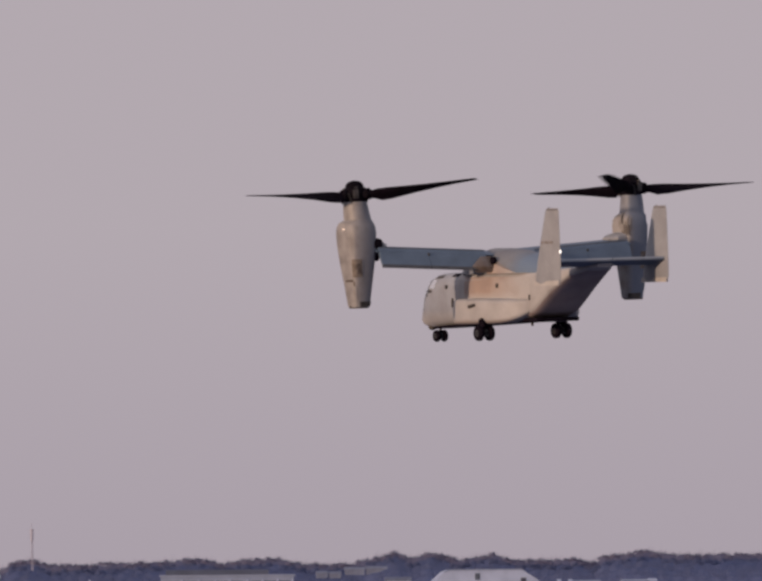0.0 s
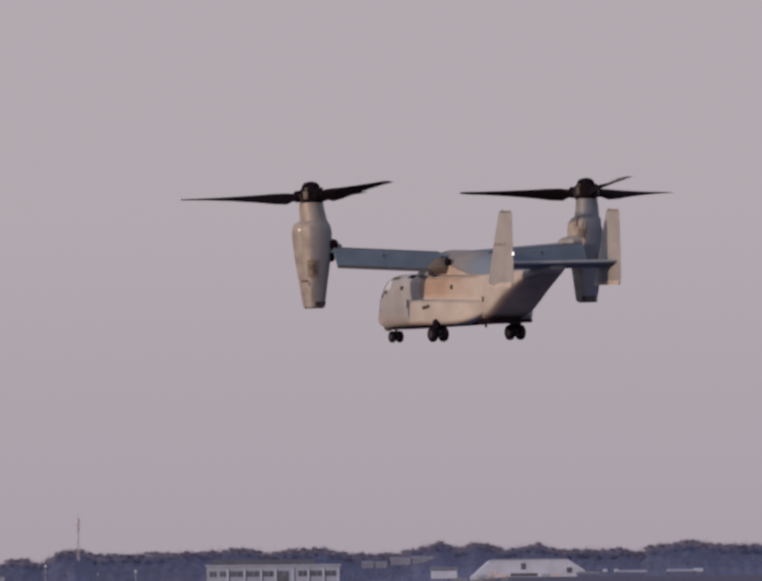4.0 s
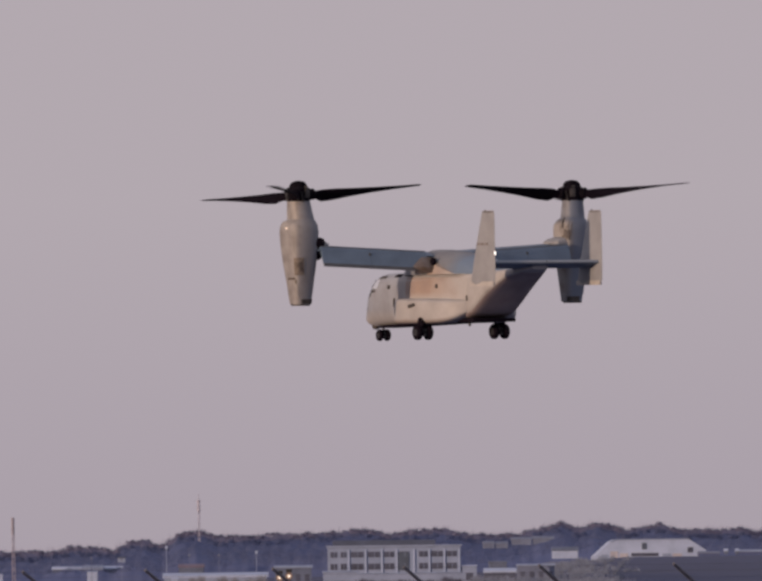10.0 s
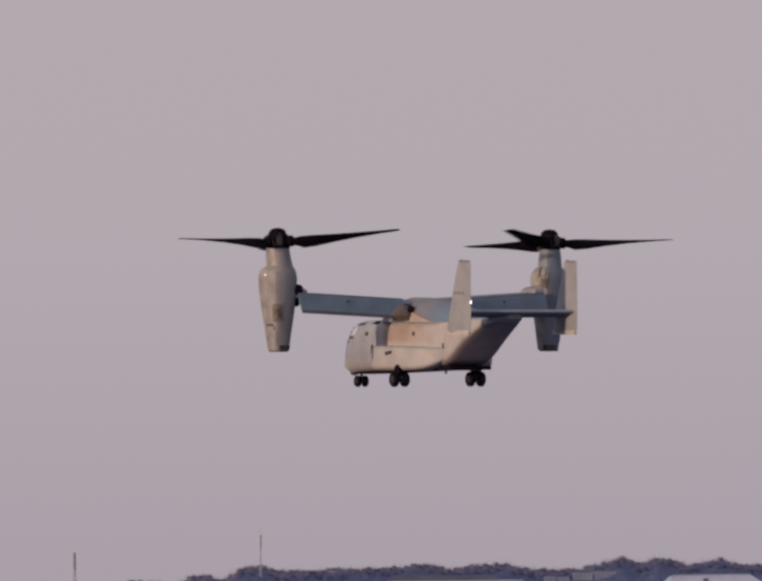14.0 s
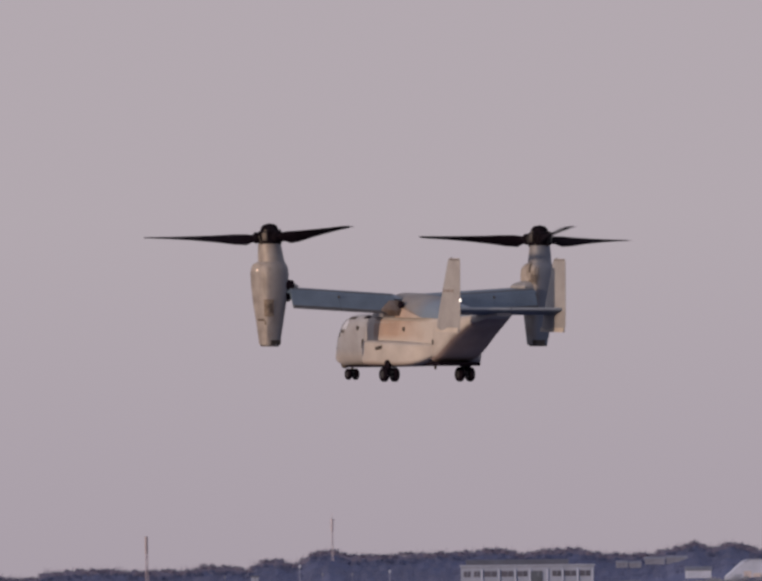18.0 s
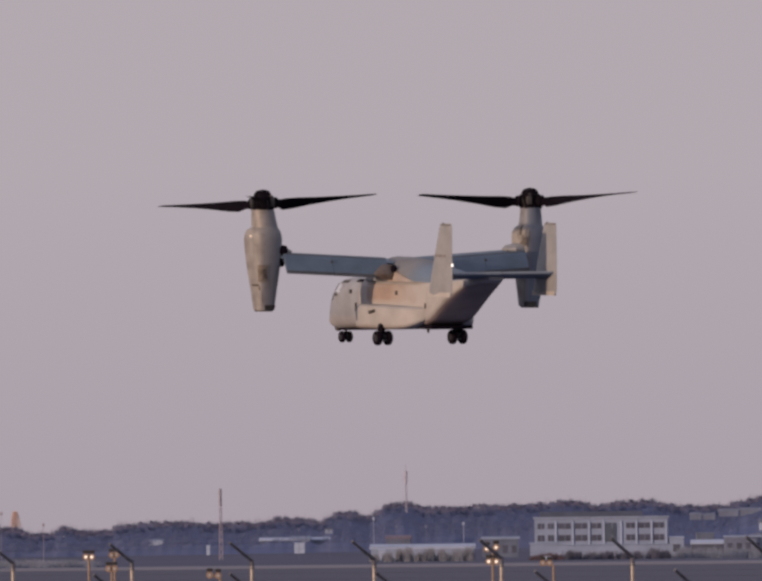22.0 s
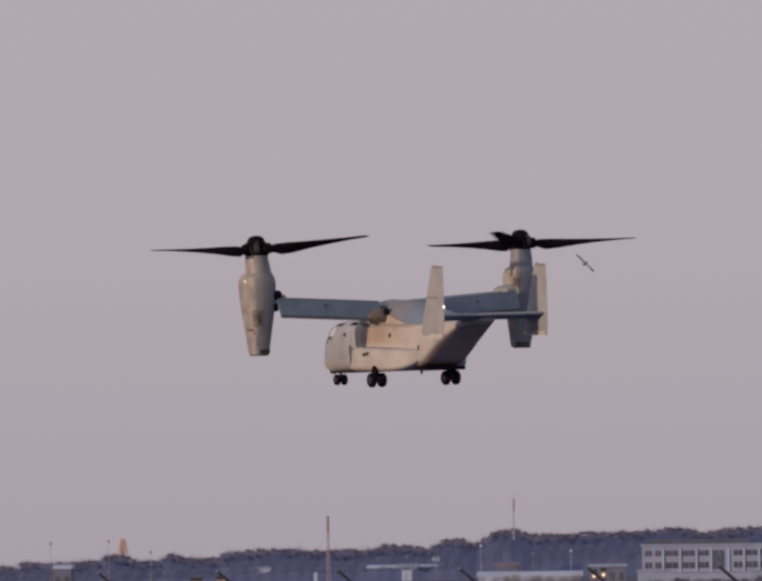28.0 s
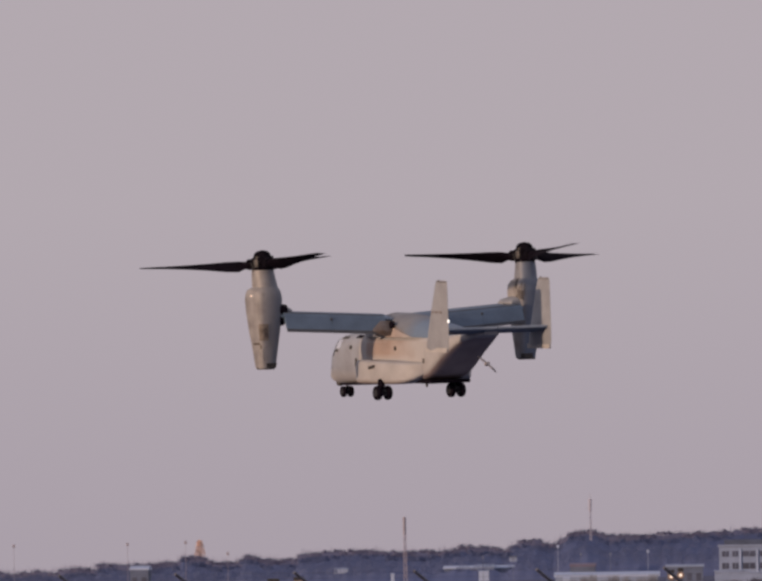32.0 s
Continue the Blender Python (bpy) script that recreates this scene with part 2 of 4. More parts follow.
# x, half width, floor, roof, squareness
HULL_ROWS = [(6.95, 0.05, 0.78, 0.96, 2.0), (6.86, 0.16, 0.66, 1.14, 2.0), (6.6, 0.28, 0.57, 1.47, 2.0), (6.2, 0.46, 0.52, 1.93, 2.05), (5.8, 0.64, 0.50, 2.33, 2.1),
             (5.3, 0.86, 0.50, 2.68, 2.2), (4.8, 1.03, 0.51, 2.88, 2.35), (4.2, 1.15, 0.53, 2.95, 2.7), (3.0, 1.20, 0.57, 2.98, 3.0), (1.0, 1.20, 0.62, 2.98, 4.5),
             (-2.0, 1.20, 0.70, 2.98, 5.0), (-3.5, 1.20, 0.78, 2.98, 5.0), (-3.9, 1.20, 0.83, 2.98, 5.5), (-4.4, 1.21, 0.90, 2.98, 7), (-5.0, 1.21, 1.08, 2.98, 7), (-5.7, 1.20, 1.49, 2.98, 6), (-6.4, 1.17, 1.95, 3.0, 5.5), (-7.7, 1.0, 2.62, 3.06, 5.0),
             (-8.8, 0.62, 2.90, 3.18, 3.5), (-9.3, 0.40, 3.02, 3.22, 2.4)]
# z, centre x, half depth, half width, squareness, and how far it leans towards the wing
POD_ROWS = [(1.56, 0.24, 0.44, 0.42, 3.2, 0), (1.75, 0.24, 0.46, 0.44, 3.6, 0), (2.6, 0.24, 0.58, 0.515, 4.4, 0), (3.4, 0.27, 0.71, 0.605, 4.8, 0), (4.3, 0.30, 0.82, 0.68, 4.8, 0),
            (4.85, 0.30, 0.86, 0.71, 4.6, 0), (5.12, 0.30, 0.84, 0.695, 4.0, 0), (5.30, 0.30, 0.76, 0.665, 3.2, 0.01), (5.42, 0.30, 0.62, 0.57, 2.5, 0.09), (5.8, 0.31, 0.565, 0.565, 2.2, 0.04), (6.24, 0.32, 0.53, 0.53, 2.0, 0.0)]


def between(rows, s):
    """The row at s, between two rows."""
    up = rows[0][0] < rows[-1][0]
    for a, b in zip(rows, rows[1:]):
        if (a[0] <= s <= b[0]) if up else (a[0] >= s >= b[0]):
            f = (s - a[0]) / (b[0] - a[0])
            return [p + (q - p) * f for p, q in zip(a, b)]
    return list(rows[-1])


def rounded(a, w, h, e):
    c, s = math.cos(a), math.sin(a)
    return w * math.copysign(abs(c) ** (2 / e), c), h * math.copysign(abs(s) ** (2 / e), s)


def hull_point(x, a, grow=0.0):
    _, w, lo, hi, e = between(HULL_ROWS, x)
    y, z = rounded(a, w + grow, (hi - lo) / 2 + grow, e)
    return Vector((x, y, (lo + hi) / 2 + z))


def hull_side(x, h, grow=0.0):
    """The point of the side at station x and height h, given as the degrees of an angle."""
    _, w, lo, hi, e = between(HULL_ROWS, x)
    z = math.degrees(h)
    q = min(0.985, abs(z - (lo + hi) / 2) / ((hi - lo) / 2))
    return Vector((x, w * (1 - q ** e) ** (1 / e) + grow, z))


def pod_point(z, a, grow=0.0):
    _, cx, hx, hy, e, _ = between(POD_ROWS, z)
    x, y = rounded(a, hx + grow, hy + grow, e)
    return Vector((cx + x, y, z))


def skin_patch(bm, point, s0, s1, a0, a1, lift=0.02, n=5, m=5, side=1, shift=0.0):
    """A plate that follows a skin from station s0 to s1 and over the angles a0 to a1, standing lift proud of it."""
    sheets = []
    for grow in (-0.03, lift):
        sheets.append([[point(s0 + (s1 - s0) * i / n, radians(a0 + (a1 - a0) * k / m), grow) for k in range(m + 1)] for i in range(n + 1)])
    vs = [[[bm.verts.new((p.x, side * p.y + shift, p.z)) for p in row] for row in sheet] for sheet in sheets]
    for sheet in vs:
        for i in range(n):
            for k in range(m):
                bm.faces.new((sheet[i][k], sheet[i + 1][k], sheet[i + 1][k + 1], sheet[i][k + 1]))
    lo, hi = vs
    for i in range(n):
        for k in (0, m):
            bm.faces.new((lo[i][k], lo[i + 1][k], hi[i + 1][k], hi[i][k]))
    for k in range(m):
        for i in (0, n):
            bm.faces.new((lo[i][k], lo[i][k + 1], hi[i][k + 1], hi[i][k]))
    return bm


def hull(bm, front, back, gaps=()):
    rings = []
    inside = [row for row in HULL_ROWS if back < row[0] < front]
    for x, w, lo, hi, e in [between(HULL_ROWS, front)] + inside + [between(HULL_ROWS, back)]:
        rings.append([(x, y, (lo + hi) / 2 + z) for y, z in squircle(28, w, (hi - lo) / 2, e)])
    return loft(bm, rings, gaps=gaps)


def build_aircraft():
    craft = thing("tiltrotor_aircraft", "grey military tiltrotor aircraft hovering with its wheels down", "aircraft")
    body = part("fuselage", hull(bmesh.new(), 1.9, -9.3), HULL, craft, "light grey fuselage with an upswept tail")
    openings = {(3, i) for i in range(3, 11)} | {(4, i) for i in range(2, 12)} | {(5, i) for i in (1, 2, 3, 10, 11, 12)}
    part("nose_section", hull(bmesh.new(), 6.95, 1.9, openings), NOSE, craft, "cockpit section with its weaker sunlight painted cooler grey")

    # fairing over the wing joint
    bm = bmesh.new()
    rows = [(2.2, 0.6, 2.98), (1.7, 0.95, 3.4), (1.0, 1.2, 3.86), (0.2, 1.25, 4.0), (-1.2, 1.25, 3.99), (-2.4, 1.24, 3.89), (-3.8, 1.2, 3.69), (-5.4, 1.1, 3.42), (-7.0, 0.8, 3.15), (-8.6, 0.5, 3.1)]
    FAIRING = rows
    loft(bm, [[(x, y, 2.86 + max(0, z) * (hi - 2.86)) for y, z in squircle(28, w, 1.0, 2.0)] for x, w, hi in rows])
    part("wing_fairing", bm, FAIR, craft, "blue-grey humped fairing behind the wing joint")
    for side in (1, -1):
        bm = bmesh.new()
        turned(bm, [(0.04, -0.1), (0.17, -0.08), (0.17, 0.08), (0.04, 0.1)], 14, "Y", (-1.62, side * 1.22, 3.46))
        part("root_vent", bm, RUBBER, craft, "dark round vent at the wing root")

    for side in (1, -1):
        # sponson with the main gear
        bm = bmesh.new()
        rows = [(1.75, 1.1, 0.12, 1.18, 0.40), (1.5, 1.2, 0.3, 1.18, 0.52), (1.1, 1.3, 0.5, 1.19, 0.56), (0.5, 1.36, 0.66, 1.2, 0.58), (-1.5, 1.40, 0.76, 1.2, 0.57), (-2.6, 1.38, 0.71, 1.2, 0.56), (-3.3, 1.33, 0.64, 1.2, 0.53), (-3.8, 1.26, 0.56, 1.23, 0.48), (-4.25, 1.18, 0.42, 1.30, 0.40), (-4.6, 1.06, 0.14, 1.40, 0.28)]
        loft(bm, [[(x, side * (cy + y), cz + z) for y, z in squircle(28, w, h, 5.5)] for x, cy, w, cz, h in rows])
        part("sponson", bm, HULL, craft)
        # solid dark disc paints the recess shade of the gear bay
        bm = bmesh.new()
        turned(bm, [(0.05, -0.1), (0.24, -0.08), (0.26, 0.0), (0.23, 0.09), (0.05, 0.1)], 18, "Y", (-2.0, side * 2.08, 0.68))
        part("gear_bay", bm, RUBBER, craft, "dark disc standing in for the shade of the gear bay")
        bm = bmesh.new()
        rod(bm, (-1.95, side * 1.99, 0.22), (-1.85, side * 1.9, 0.85), 0.07)
        rod(bm, (-1.95, side * 1.68, 0.24), (-1.95, side * 2.30, 0.24), 0.06)
        rod(bm, (-1.9, side * 1.95, 0.5), (-1.3, side * 1.8, 0.85), 0.04)
        part("main_gear_leg", bm, STEEL, craft)
        for off in (-0.27, 0.27):
            wheel(craft, (-1.96, side * 1.99 + off, 0.235), 0.345, 0.24)
        # wing panel
        bm = bmesh.new()
        rings = []
        for k in range(5):
            y = 0.9 + (6.55 - 0.9) * k / 4
            zc = 3.70 + 0.056 * (y - 0.9)
            rings.append([(0.62 + 0.09 * (y - 0.9) + px, side * y, zc + pz) for px, pz in airfoil(1.75, 0.30)])
        loft(bm, rings)
        part("wing_panel", bm, WING, craft)
        # drooped flaperons in two pieces
        for y0, y1 in ((1.3, 4.08), (4.09, 6.45)):
            bm = bmesh.new()
            rings = []
            for y in (y0, y1):
                x0, z0 = -0.94 + 0.09 * (y - 0.9), 3.92 + 0.055 * (y - 0.9)
                rings.append([(x0 + 0.42 * px - 0.9 * pz * 0.9, side * y, z0 + 0.9 * px + pz * 0.42) for px, pz in airfoil(1.02, 0.16, 7)])
            loft(bm, rings)
            flap = part("flaperon", bm, WING, craft, "drooped blue-grey flaperon")
            # added dark rod stands in for the dark gap at the hinge
            bm = bmesh.new()
            rod(bm, *[(-1.0 + 0.09 * (y - 0.9), side * y, 3.87 + 0.055 * (y - 0.9)) for y in (y0 + 0.02, y1 - 0.02)], 0.035, n=8)
            part("hinge_gap_rod", bm, WING_DARK, flap, "dark rod drawing the hinge gap along the flaperon")
            bm = bmesh.new()
            loft(bm, [[(-1.365 + 0.09 * (y - 0.9) + px, side * y, 3.005 + 0.055 * (y - 0.9) + pz) for px, pz in ((0.05, 0.13), (-0.05, 0.12), (-0.05, -0.03), (0.05, -0.03))] for y in (y0 + 0.01, y1 - 0.01)])
            part("flap_edge", bm, WING_DARK, craft, "dark lower edge of the flaperon")
        bm = bmesh.new()
        loft(bm, [[(-1.3 + k * (px + 1.3), side * y, 3.1 + k * (pz - 3.1) + lift) for px, pz in ((-0.2, 3.5), (-1.25, 3.68), (-1.66, 3.2), (-1.58, 2.96), (-0.6, 2.92))] for y, k, lift in ((1.12, 1.0, -0.03), (1.6, 0.96, 0.0), (1.8, 0.6, 0.04), (2.05, 0.15, 0.08))])
        part("flap_root", bm, ROOT, craft, "brown rounded root end of the flaperon")
        # tip gearbox stub between wing and nacelle
        bm = bmesh.new()
        if side > 0:
            turned(bm, [(0.05, -0.2), (0.2, -0.18), (0.24, 0), (0.2, 0.2), (0.05, 0.22)], 14, "Y", (-0.35, 6.42, 4.36))
        rod(bm, (-0.1 if side > 0 else 0.3, side * 6.3, 3.9), (-0.1 if side > 0 else 0.3, side * 6.9, 3.95), 0.34, 0.34, 14)
        part("tilt_joint", bm, RUBBER, craft, "dark tilting joint at the wing tip")
        nacelle(craft, side)
        # tail fin
        bm = bmesh.new()
        rings = []
        for z, front, back in ((2.30, -8.15, -10.0), (2.55, -8.0, -10.18), (3.3, -8.2, -10.2), (4.5, -8.62, -10.17), (5.5, -8.98, -10.15), (5.66, -9.12, -10.08)):
            chord = front - back
            rings.append([(front + px, (2.78 if side > 0 else -2.70) + pz, z) for px, pz in airfoil(chord, 0.10 if z < 5.6 else 0.05, 7)])
        loft(bm, rings)
        fin = part("tail_fin", bm, FIN, craft, "tall light grey tail fin")
        bm = bmesh.new()
        yy = 2.78 if side > 0 else -2.70
        # pale strip paints the bright reflection at the fin's lower edge
        loft(bm, [[(x, yy + q * w, z) for q, z in ((-1, 2.30), (1, 2.30), (0.8, 2.5), (-0.8, 2.5))] for x, w in ((-7.9, 0.03), (-8.3, 0.10), (-9.2, 0.12), (-10.05, 0.05))])
        part("fin_foot", bm, FOOT, fin, "pale strip painting the reflection along the fin's foot")
        bm = bmesh.new()
        if side > 0:
            for x, w in ((-8.8, 0.2), (-9.14, 0.34), (-9.52, 0.24)):
                box(bm, (x, yy + 0.045, 4.18), (w, 0.1, 0.12), 0.01)
            part("marking_bar", bm, BLEND, fin, "faint painted marking bar")
            bm = bmesh.new()
        box(bm, (-9.58, yy, 5.60), (0.88, 0.13, 0.07), 0.02)
        part("fin_cap", bm, CAP, fin, "darker grey fin cap")
        bm = bmesh.new()
        rod(bm, (-9.3, yy, 5.62), (-9.33, yy, 5.69), 0.05, 0.03)
        part("beacon", bm, SOOT, fin, "small dark beacon")
        if side > 0:
            bm = bmesh.new()
            rod(bm, (-10.19, yy, 3.69), (-10.19, yy, 3.83), 0.04, 0.04)
            part("tail_light", bm, LAMP_WHITE, fin, "white tail light")
    # tailplane
    bm = bmesh.new()
    rings = [[(-8.25 + 0.2 * (2.8 - abs(y)) / 2.8 + px, y, 3.13 - 0.10 * px + pz) for px, pz in airfoil(1.72, 0.15, 7)] for y in (-2.8, -1.4, 0, 1.4, 2.8)]
    loft(bm, rings)
    plane = part("tailplane", bm, WING, craft, "dark blue-grey tailplane seen edge on")
    # elevator strips are coloured pale to stand for the sky-lit upper face
    for y0, y1 in ((-2.72, -0.02), (0.02, 2.72)):
        bm = bmesh.new()
        loft(bm, [[(-9.75 + px, y, 3.355 + pz) for px, pz in ((0.1, 0.07), (-0.16, 0.075), (-0.19, 0.0), (-0.16, -0.06), (0.1, -0.05))] for y in (y0, y1)])
        part("elevator", bm, EDGE, plane, "elevator strip painted pale for the sky-lit face")
    # ramp
    bm = bmesh.new()
    box(bm, (-4.1, 0, 0.77), (2.0, 2.2, 0.17), 0.05)
    part("ramp", bm, RUBBER, craft, "dark lower lip of the loading ramp")
    bm = bmesh.new()
    # this patch carries the underside's brown shade in its colour
    skin_patch(bm, hull_point, -3.75, -8.7, 219, 321, 0.012, 16, 12)
    part("ramp_door", bm, RAMP, body, "upswept ramp door with the underside's brown shade in its colour")
    # nose gear
    bm = bmesh.new()
    rod(bm, (5.5, 0, 0.1), (5.45, 0, 0.7), 0.06)
    rod(bm, (5.5, -0.2, 0.1), (5.5, 0.2, 0.1), 0.05)
    part("nose_gear_leg", bm, STEEL, craft)
    for off in (-0.19, 0.19):
        wheel(craft, (5.5, off, 0.1), 0.27, 0.18)
    # small marks on the side
    for name, x, y, z, w, h, lean in (("side_vent", -1.2, 2.15, 1.46, 0.62, 0.15, 8), ("side_window", -1.88, 1.21, 2.33, 0.17, 0.2, 0), ("side_window", 2.73, 1.19, 2.32, 0.16, 0.18, 0), ("side_hatch", -4.72, 1.21, 1.78, 0.1, 0.24, 0), ("step_panel", 2.17, 1.21, 1.6, 0.11, 0.42, 0)):
        for side in (1, -1):
            bm = bmesh.new()
            box(bm, (0, 0, 0), (w, 0.1, h), 0.03, pose(x, side * y, z, 0, lean, 0))
            part(name, bm, SOOT, body)
    # added dark strip stands for the shade under the belly
    bm = bmesh.new()
    loft(bm, [[(x, y, z + q) for y, q in ((-w, 0.05), (w, 0.05), (w, -0.07), (-w, -0.07))] for x, w, z in ((5.1, 0.5, 0.50), (3.5, 0.8, 0.54), (0.0, 0.9, 0.64), (-3.6, 0.95, 0.76))])
    part("belly_shade_strip", bm, RUBBER, body, "dark strip painting the shade along the belly")
    bm = bmesh.new()
    rod(bm, (-3.85, 0.6, 0.7), (-3.85, 0.6, 0.5), 0.07, 0.05)
    part("belly_antenna", bm, SOOT, body)
    bm = bmesh.new()
    turned(bm, [(0.05, -0.2), (0.17, -0.14), (0.2, 0.0), (0.14, 0.1), (0.1, 0.14)], 14, "Z", (6.2, 0, 0.56))
    part("sensor_ball", bm, SOOT, body)
    # glazing
    bm = bmesh.new()
    skin_patch(bm, hull_point, 6.2, 5.3, 25.7, 154.3, 0.012, 6, 14)
    part("windscreen", bm, SCREEN, body, "windscreen that mirrors the pale sky")
    bm = bmesh.new()
    box(bm, (5.75, 0, 1.62), (0.6, 0.9, 0.3), 0.08)
    part("instrument_panel", bm, SOOT, body)
    for side in (1, -1):
        for name, x0, x1, a0, a1, point, mat in (("cockpit_window", 5.3, 4.8, 12.9, 51.4, hull_point, CLEAR), ("cockpit_window", 4.55, 3.95, 2.26, 2.64, hull_side, SCREEN), ("window_frame", 4.35, 3.5, 2.72, 2.84, hull_side, SOOT), ("window_frame", 4.75, 4.2, 2.08, 2.2, hull_side, SOOT), ("window_frame", 5.1, 4.8, 1.88, 2.06, hull_side, SOOT), ("window_frame", 6.2, 5.25, 19, 27, hull_point, SOOT), ("window_post", 5.38, 5.26, 20, 66, hull_point, SOOT), ("window_post", 6.26, 6.16, 24, 70, hull_point, SOOT),
                                                 ("roof_window", 2.6, 1.85, 2.77, 2.91, hull_side, RUBBER), ("chin_window", 6.25, 5.75, 0, 22, hull_point, SIDE_GLASS)):
            bm = bmesh.new()
            skin_patch(bm, point, x0, x1, a0, a1, 0.015, side=side)
            part(name, bm, mat, body)
        # tan side panel and the shoulder that climbs to the wing root
        bm = bmesh.new()
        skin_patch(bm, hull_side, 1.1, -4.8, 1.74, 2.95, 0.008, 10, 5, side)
        part("side_panel", bm, SIDE, body, "tan side panel")
        bm = bmesh.new()

        def shoulder(x, a, grow=0.0):
            _, w, hi = between(FAIRING, x)
            crest = 3.36 - 0.25 * max(0.0, -1.45 - x) ** 0.9 if x < -1.45 else 3.36 - 1.1 * (x + 1.45)
            turn = math.asin(max(0.02, min(0.95, (crest - 2.86) / (hi - 2.86)))) * math.degrees(a)
            return Vector((x, (w + grow) * math.cos(turn), 2.86 + (hi - 2.86 + grow) * math.sin(turn)))

        skin_patch(bm, shoulder, -1.6, -4.5, 0.9, 1.35, 0.014, 12, 4, side)
        part("blend_edge", bm, BLEND, craft, "soft grey edge between tan and blue")
        bm = bmesh.new()
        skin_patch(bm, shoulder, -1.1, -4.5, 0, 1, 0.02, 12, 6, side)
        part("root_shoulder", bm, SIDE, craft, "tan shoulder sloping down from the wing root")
        bm = bmesh.new()
        box(bm, (-0.87, side * 4.1, 3.80), (0.14, 0.07, 0.11), 0.02)
        part("flap_hinge", bm, SOOT, craft)
    return craft


def wheel(craft, c, r, w):
    bm = bmesh.new()
    turned(bm, [(r * 0.5, -w / 2), (r * 0.86, -w / 2), (r * 0.97, -w * 0.36), (r, -w * 0.15), (r, w * 0.15), (r * 0.97, w * 0.36), (r * 0.86, w / 2), (r * 0.5, w / 2)], 20, "Y", c)
    tyre = part("wheel", bm, RUBBER, craft, "black rubber wheel")
    bm = bmesh.new()
    turned(bm, [(r * 0.2, -w * 0.53), (r * 0.5, -w * 0.5), (r * 0.5, w * 0.5), (r * 0.2, w * 0.53)], 14, "Y", c)
    part("rim", bm, STEEL, tyre)


ROTORS = []
MAST_Y = {1: 7.1, -1: -7.17}     # where the two rotor masts stand


def nacelle(craft, side):
    y0 = side * 7.1
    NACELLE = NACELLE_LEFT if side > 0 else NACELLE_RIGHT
    bm = bmesh.new()
    deep = 1.0 if side > 0 else 0.91

    def wide(z):
        """The far pod is shaped to fit the camera's view: narrower at the shoulder and a little nearer to the wing."""
        return 1.0 if side > 0 else 1.02 - 0.16 * ease((z - 1.6) / 3) + 0.05 * ease((z - 5.1) / 0.4)

    def lean_in(z, lean):
        return -lean if side > 0 else 0.05 - 0.15 * ease((z - 5.1) / 0.4)

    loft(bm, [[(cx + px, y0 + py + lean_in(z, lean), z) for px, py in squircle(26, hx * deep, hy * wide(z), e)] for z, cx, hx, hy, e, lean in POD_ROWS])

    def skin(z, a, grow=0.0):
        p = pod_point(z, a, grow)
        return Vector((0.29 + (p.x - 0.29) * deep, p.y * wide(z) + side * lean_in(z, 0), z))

    pod = part("nacelle", bm, NACELLE, craft, "upright grey engine nacelle with soot stains and painted shade")
    bm = bmesh.new()
    turned(bm, [(0.40, 1.50), (0.43, 1.5), (0.43, 1.62), (0.40, 1.62)], 20, "Z", (0.24, y0, 0))
    part("exhaust_ring", bm, SOOT, pod)
    # stains, louvres, the louvre's painted shade and the intake on the engine pod
    for name, z0, z1, a0, a1, mat in (("louvre", 2.90, 3.68, 122, 178, STAIN), ("louvre_shade", 3.05, 3.5, 160, 176, GRIME_SHADE), ("slit", 2.68, 2.78, 88, 122, GRIME_SHADE), ("slit", 2.50, 2.68, 122, 134, STAIN), ("intake", 4.95, 5.42, -106, -98, SOOT), ("intake", 4.30, 4.62, -104, -97, STAIN),
                                      ("access_panel", 3.9, 4.9, 96, 128, NACELLE), ("access_panel", 1.9, 2.5, 110, 150, NACELLE), ("tail_band", 1.58, 1.80, 168, 236, SOOT)):
        bm = bmesh.new()
        skin_patch(bm, skin, z0, z1, a0, a1, 0.02, 8, 6, side=side, shift=y0)
        part(name, bm, mat, pod)
    if side < 0:
        # the cooler's slats, dark and brown streaks side by side
        rnd = random.Random(5)
        for k in range(9):
            a0 = -110 - 6.2 * k
            z0, z1 = 4.12 + rnd.uniform(0, 0.4) + 0.03 * k, 5.26 - rnd.uniform(0, 0.45)
            bm = bmesh.new()
            skin_patch(bm, skin, z0, z1, a0 - rnd.uniform(2.6, 4.6), a0, 0.02, 6, 2, side=side, shift=y0)
            part("cooler_slat", bm, (GRIME_SHADE, STAIN, CAP)[(2 * k) % 3], pod)
    bm = bmesh.new()
    turned(bm, [(0.02, -0.06), (0.05, -0.03), (0.05, 0.03), (0.02, 0.06)], 10, "Y", (0.12, y0 + side * 0.73 * deep, 5.02))
    part("position_light", bm, LAMP_DIM, pod, "small glowing position light")
    bm = bmesh.new()
    loft(bm, [[(cx + px, side * yy, 4.28 + pz) for px, pz in squircle(16, hx, hz, 2.5)] for yy, cx, hx, hz in ((5.75, 0.25, 0.3, 0.06), (6.05, 0.3, 0.65, 0.2), (6.5, 0.35, 0.7, 0.30), (6.8, 0.35, 0.7, 0.34))])
    part("tip_fairing", bm, FIN, pod)
    # rotor, turning about its own upright axis
    bm = bmesh.new()
    turned(bm, [(0.50, -0.45), (0.53, -0.2), (0.56, 0.0), (0.53, 0.12), (0.42, 0.19), (0.39, 0.33), (0.27, 0.45), (0.05, 0.50)], 22)
    rotor = part("rotor", bm, HUB, craft, "black rotor hub with three blades")
